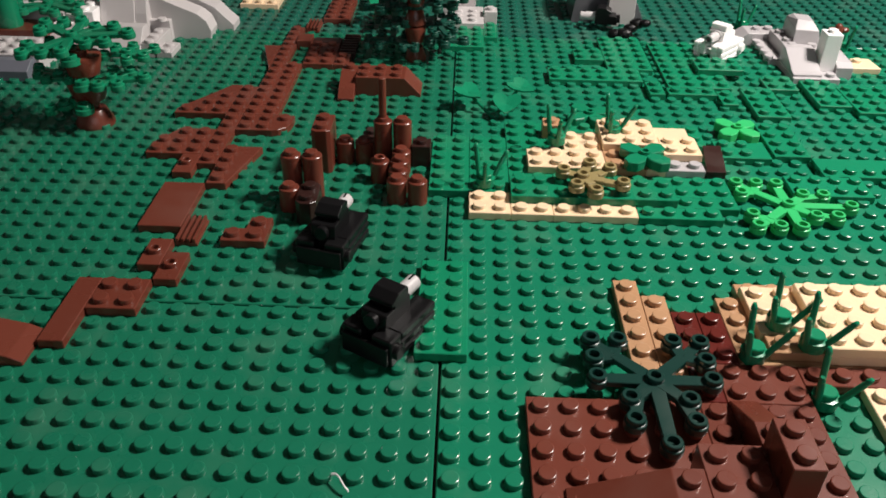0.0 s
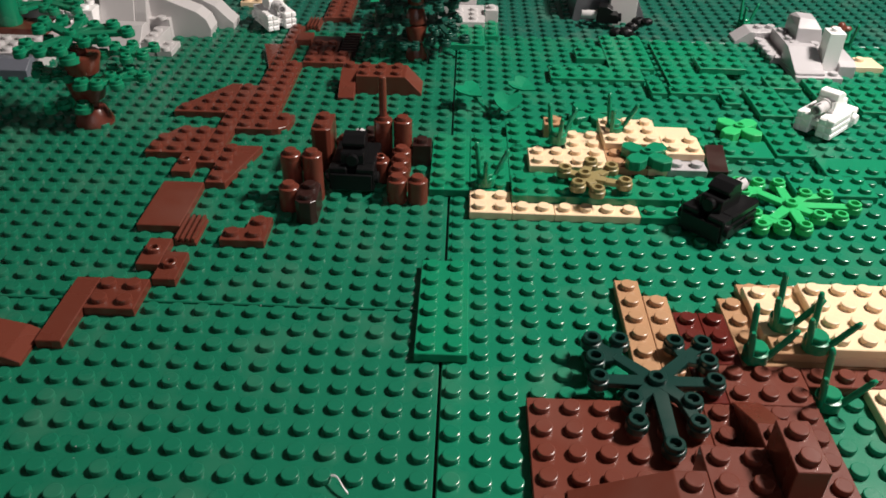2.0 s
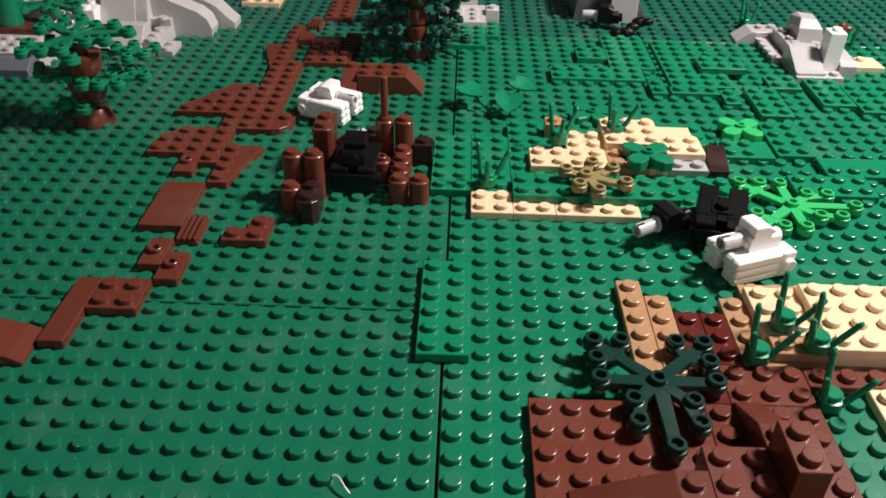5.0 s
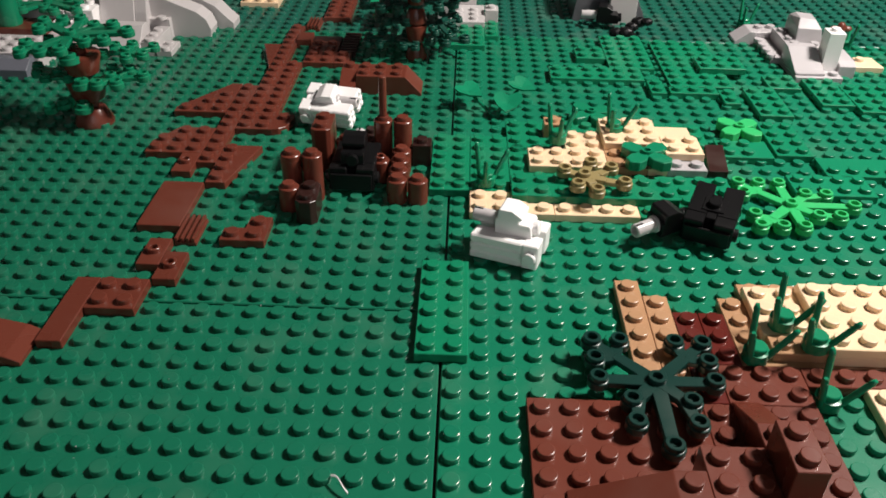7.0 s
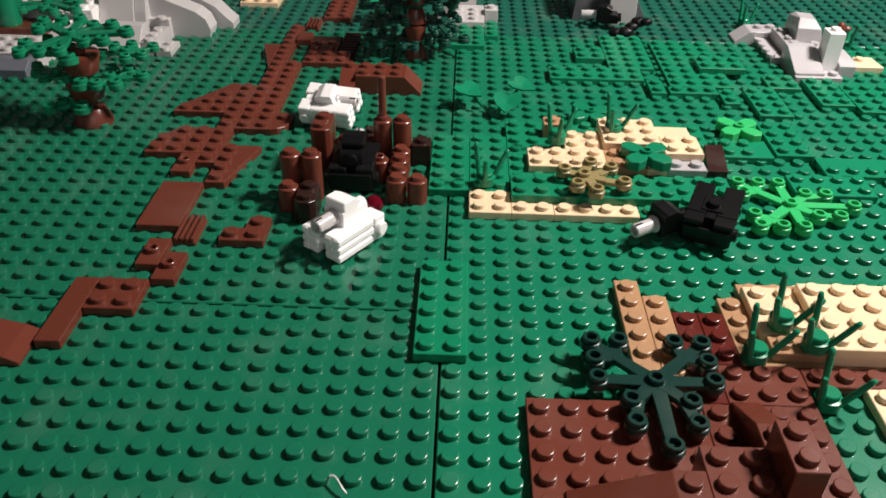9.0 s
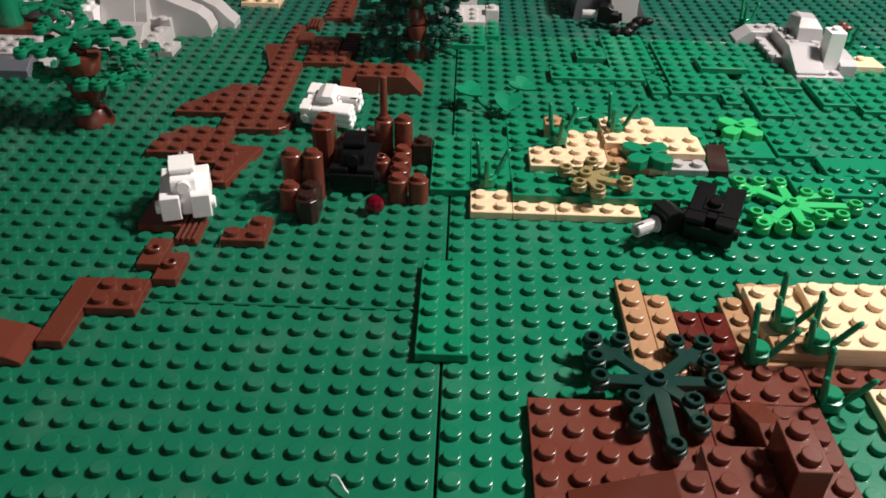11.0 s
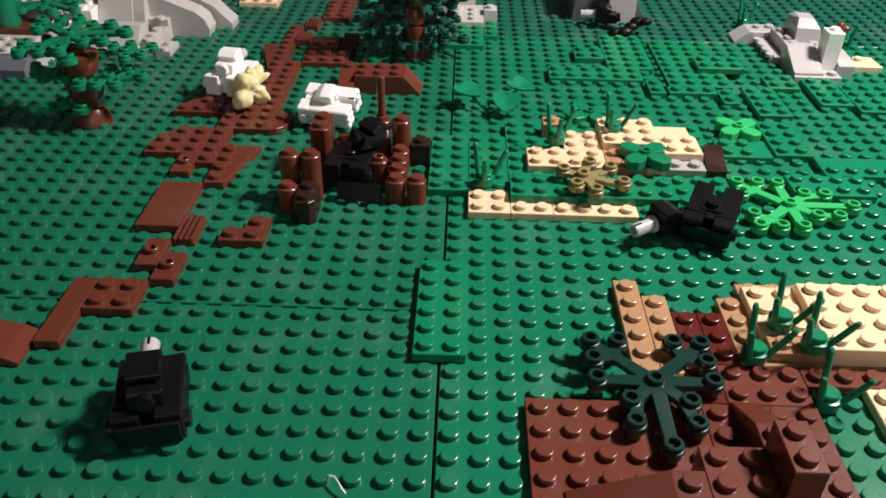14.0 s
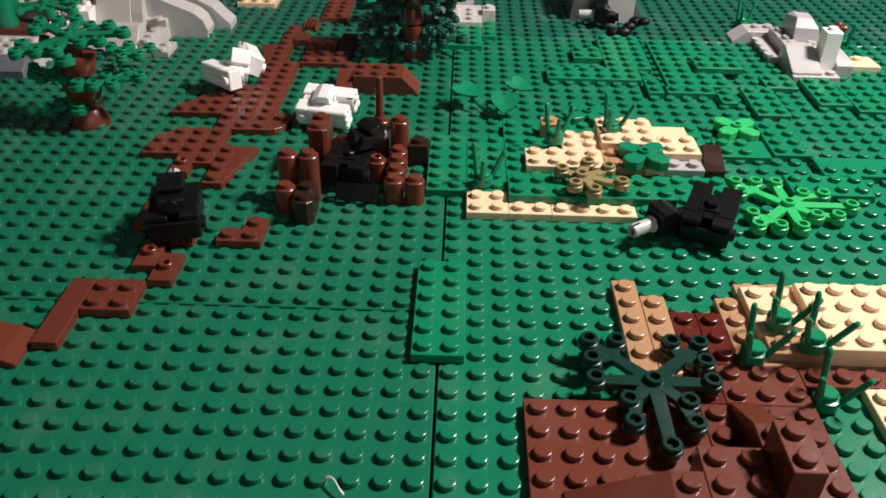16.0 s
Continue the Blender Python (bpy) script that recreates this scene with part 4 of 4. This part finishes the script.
def motions():
    # first black tank: drives across, is hit and loses its turret
    drive = [(t, stand(x, y, up, h)) for t, x, y, up, h in (
        (0, -1.95, 1.16, 0, 30), (0.1, 0.42, 3.83, 0, 33), (0.2, 0.59, 4.23, 0, 33), (0.3, 2.04, 5.78, 0, 28), (0.4, 2.22, 5.99, 0, 26),
        (0.5, 2.57, 6.61, 0, 32), (0.7, 3.85, 7.47, 0, 40), (0.8, 4.45, 7.87, 0, 42), (0.9, 5.41, 8.24, 0, 57), (1, 6.18, 8.56, 0, 72),
        (1.1, 6.98, 8.65, 0, 81), (1.2, 7.38, 8.68, 0, 87), (1.4, 8.43, 8.69, 0, 88), (1.5, 9.04, 8.58, 0, 90), (1.6, 9.95, 8.73, 0, 90),
        (1.7, 10.46, 9.24, 0, 96), (1.8, 11.17, 9.43, 0, 84), (1.9, 11.85, 9.67, 0, 66), (2, 12.51, 9.97, 0, 46), (2.1, 13.36, 10.42, 0, 28),
        (2.2, 13.15, 10.51, 0, 12), (2.4, 13.33, 10.72, 0, -12), (2.5, 13.04, 10.91, 0, -25),
    )]
    wreck = stand(12.45, 9.35, 0.6, 12, 8)
    wreck_2 = stand(12.1, 9.5, 0.7, 24, 9)
    rows = drive[:-1] + [(2.5, stand(12.95, 10.2, 0.2, -18, 3)), (2.6, stand(12.7, 9.4, 0.4, -2, 5)), (2.7, wreck), (4.2, wreck), (6.3, wreck_2), (16.0, wreck_2)]
    walk(tank_a[0], rows)
    fallen = pose(9.75 * U, 8.95 * U, SH - 0.0055, -4, -6, 120)
    still = Matrix.Identity(4)
    walk(tank_a[1], [(0.0, still), (2.4, still), (2.5, pose(-0.003, 0.001, 0.0045, 10, -8, 62)), (2.6, wreck.inverted() @ fallen), (4.2, wreck.inverted() @ fallen), (6.3, wreck_2.inverted() @ fallen), (16.0, wreck_2.inverted() @ fallen)])

    # second black tank: backs into the fort, later blown apart
    drive = [(t, stand(x, y, up, h)) for t, x, y, up, h in (
        (0, -4.91, 6.96, 0, 15), (0.1, -4.63, 8.13, 0, 9), (0.2, -4.64, 8.89, 0, 3), (0.3, -4.65, 9.74, 0, -1), (0.4, -4.65, 10.46, 0, -4),
        (0.5, -4.66, 10.88, 0, -5), (0.6, -4.69, 11.24, 0, -6), (0.7, -4.71, 11.84, 0, -7),
    )]
    home = stand(-4.7, 13.45, 0, 2)
    broken = stand(-4.85, 13.45, 0, 8, -4)
    walk(tank_b[0], drive + [(0.8, home), (11.8, home), (12.0, broken), (16.0, broken)])
    thrown = pose(-4.35 * U, 14.3 * U, 0.0040, -14, 8, -40)
    walk(tank_b[1], [(0.0, still), (11.9, still), (12.1, broken.inverted() @ thrown), (16.0, broken.inverted() @ thrown)])
    dropped = pose(-4.3 * U, 10.9 * U, SH + 0.0004, -38, 0, -6) @ Matrix.Translation((0, 0.0125, -0.0006))
    walk(tank_b[2], [(0.0, still), (11.9, still), (12.1, broken.inverted() @ dropped), (16.0, broken.inverted() @ dropped)])

    # first white tank: rounds the field, crosses the front and climbs the path
    drive = [(t, stand(x, y, up, h)) for t, x, y, up, h in (
        (0, 18.11, 32.14, 0, -137), (0.2, 18.1, 32.11, 0, -142), (0.3, 17.81, 32.29, 0, -160), (0.4, 17.59, 31.82, 0, -162), (0.5, 17.69, 31.71, 0, -170),
        (0.6, 18.83, 30.81, 0, -181), (0.7, 18.47, 28.22, 0, -210), (0.8, 19.11, 27.66, 0, -214), (0.9, 19.69, 27.2, 0, -224), (1, 20, 27.2, 0, -224),
        (1.1, 20.72, 24.98, 0, -212), (1.2, 21.21, 23.99, 0, -216), (1.4, 21.83, 23.35, 0, -217), (1.5, 21.76, 22.21, 0, -210), (1.6, 21.91, 20.84, 0, -143),
        (1.7, 21.32, 20.8, 0, -122), (1.9, 21.33, 20.82, 0, -124), (2, 21.27, 20.82, 0, -134), (2.3, 21.27, 20.67, 0, -139), (2.4, 21.26, 20.37, 0, -148),
        (2.5, 20.89, 19.19, 0, -156), (2.7, 20.1, 17.95, 0, -160), (2.8, 20.27, 17.69, 0, -159), (3, 19.79, 16.67, 0, -158), (3.5, 18.14, 13.52, 0, -161),
        (3.7, 17.7, 12.7, 0, -156), (3.9, 17.24, 11.81, 0, -152), (4, 16.79, 11.15, 0, -152), (4.2, 15.95, 9.02, 0, -147), (5.2, 12, 6.5, 0, -102),
        (6.3, 6.22, 6.24, 0, -60), (6.5, 5.06, 6.6, 0, -65), (6.7, 3.83, 7.01, 0, -69), (6.9, 3.13, 7.23, 0, -71), (7, 2.78, 7.17, 0, -71),
        (7.1, 1.83, 7.47, 0, -71), (7.3, 0.74, 7.54, 0, -72), (7.5, -0.19, 7.66, 0, -75), (7.7, -1.86, 8.45, 0, -72), (7.9, -2.55, 8.79, 0, -99),
        (8, -3.26, 8.65, 0, -109), (8.2, -4.12, 8.31, 0, -139), (8.4, -4.23, 8.02, 0, -145), (8.5, -4.16, 7.97, 0, -143), (8.7, -4.21, 7.97, 0, -143),
        (9, -4.48, 7.49, 0, -145), (9.2, -5.22, 6.64, 0, -133), (10.2, -9.2, 7, 0.6, -65), (11.3, -12.52, 10.66, 1, -10), (11.5, -12.56, 11.32, 1, -11),
        (11.7, -12.92, 12.55, 1, -13), (11.8, -12.91, 12.78, 1, -13), (11.9, -13.06, 13.25, 1, -13), (12, -13.13, 14.23, 1, -9), (12.2, -13.28, 15.24, 1, -4),
        (12.4, -13.2, 15.97, 1, 4), (12.5, -13.04, 16.46, 1, 9), (12.6, -13.01, 17.05, 1, 3), (12.8, -13.1, 17.82, 1, 9), (13, -12.92, 18.41, 1, 4),
        (13.2, -12.84, 19.43, 1, -4), (13.4, -13.12, 20.85, 1, 4), (13.5, -13.03, 21.32, 1, 5), (13.6, -12.93, 21.89, 1, 8), (13.7, -12.77, 22.4, 1, 5),
        (13.8, -13.07, 22.97, 1, 11), (14, -13.17, 23.21, 1, 11), (14.3, -13.34, 25.26, 1, 14), (14.6, -13.24, 25.37, 1, 14),
    )]
    last = stand(-13.4, 24.0, 1, -48, -3, 3)
    walk(tank_c[0], [r for r in drive if r[0] < 14.1] + [(14.2, stand(-13.2, 23.6, 1, -20)), (14.4, last), (16.0, last)])
    off = Matrix.Translation((0.004, 0.002, -0.0015)) @ pose(0, 0, 0, 24, 14, -35)
    loose = pose(-12.5 * U, 25.3 * U, 1 * PL + SH + 0.0025, -4, 28, 20) @ Matrix.Translation((-0.0068, 0, 0))
    walk(tank_c[3], [(0.0, still), (14.0, still), (14.3, last.inverted() @ loose), (16.0, last.inverted() @ loose)])
    walk(tank_c[1], [(0.0, still), (14.0, still), (14.3, off), (16.0, off)])

    # second white tank: comes down the path, is hit and stops with its turret knocked down
    drive = [(t, stand(x, y, up, h)) for t, x, y, up, h in (
        (1.1, -15.7, 43.51, 0, 136), (1.3, -14.66, 40.29, 0, 136), (1.5, -14.31, 39.04, 0, 136), (1.7, -13.79, 37.99, 0, 137), (1.9, -13.5, 36.95, 0, 142),
        (2.1, -13.11, 34.44, 0, 152), (2.3, -12.46, 32.82, 0, 152), (2.5, -11.92, 31.02, 1, 147), (2.7, -11.94, 29.71, 1, 133), (2.9, -11.19, 28.5, 1, 135),
        (3.1, -10.59, 27.43, 1, 127), (3.3, -10.19, 26.67, 1, 126), (3.5, -9.41, 25.48, 1, 148), (3.8, -8.64, 23.64, 0, 169), (4, -8.36, 23.05, 0, 151),
        (4.2, -7.7, 22.1, 0, 140),
    )]
    parked = stand(-6.8, 19.9, 0.95, 103, 0, 20)
    walk(tank_d[0], [(0.0, stand(-17, 48, 0, 150))] + drive + [(4.8, stand(-7.2, 21.0, 0, 125)), (5.4, parked), (16.0, parked)])
    sunk = pose(-0.0006, -0.001, -0.0052, 0, 0, 3)
    walk(tank_d[1], [(0.0, still), (4.3, still), (5.4, sunk), (16.0, sunk)])

    # third black tank: enters late and drives up beside the path
    drive = [(t, stand(x, y, up, h)) for t, x, y, up, h in (
        (12.4, -7.41, -8.31, 0, -20), (12.6, -7.67, -7.45, 0, -20), (12.8, -7.64, -6.44, 0, -14), (13, -8.1, -6.03, 0, -29), (13.2, -8.5, -4.93, 0, -20),
        (13.5, -8.78, -4.27, 0, -10), (13.7, -9.09, -3.61, 0, -19), (14, -9.42, -3.08, 0, -14), (14.2, -9.78, -2.04, 0, -14), (14.4, -10.04, -0.93, 0, -9),
        (14.5, -10.09, -0.41, 0, -15), (14.6, -10.23, 0.36, 0, -19), (14.8, -10.6, 1.26, 0, -18), (15, -10.55, 2.44, 0, -18), (15.2, -10.93, 3.83, 0, -20),
        (15.5, -11.51, 4.91, 1, -22), (15.8, -11.79, 7.33, 1, -14), (16, -11.88, 8.08, 1, -14),
    )]
    walk(tank_e[0], [(0.0, stand(-7.2, -10.4, 0, -5)), (12.2, stand(-7.2, -10.4, 0, -5))] + drive)

    # cotton and shot
    hop(white_puff, rest[0], [(2.47, 2.8, spot(14.2, 11.9, 0.013, 80), spot(14.1, 9.6, 0.016, 60, 20), spot(13.3, 10.9, 0.017, 40, 30)), (11.9, 12.33, spot(-4.5, 11.4, 0.014, 40, 30), spot(-4.5, 11.8, 0.015, 60, 40), spot(-4.3, 12.4, 0.015, 80, 50)),
                              (14.1, 14.4, spot(-12.7, 23.6, 0.016, 20), spot(-12.5, 24, 0.018, 60, 20))])
    hop(small_puff, rest[1], [(12.4, 12.43, spot(-4.4, 12.0, 0.012)), (14.47, 14.53, spot(-13.0, 24.4, 0.019, 30, 20))])
    hop(yellow_puff, rest[2], [(2.3, 2.4, spot(14.2, 11.6, 0.014), spot(14.0, 11.8, 0.017, 30)), (11.7, 11.8, spot(-3.9, 10.6, 0.010), spot(-4.4, 10.9, 0.011, 40)), (13.97, 14.03, spot(-11.7, 21.4, 0.0115, 70))])
    hop(red_puff, rest[3], [(2.2, 2.2, spot(14.1, 11.4, 0.014)), (11.6, 11.6, spot(-3.7, 10.9, 0.008)), (13.9, 13.9, spot(-11.9, 21.4, 0.010))])
    hop(gem, rest[4], [(0.2, 0.2, spot(17.6, 30.6, 0.012, 0, 60)), (2.1, 2.1, spot(21.0, 19.2, 0.012, 0, 60)), (8.9, 11.55, spot(-3.5, 10.3, SH))])


motions()
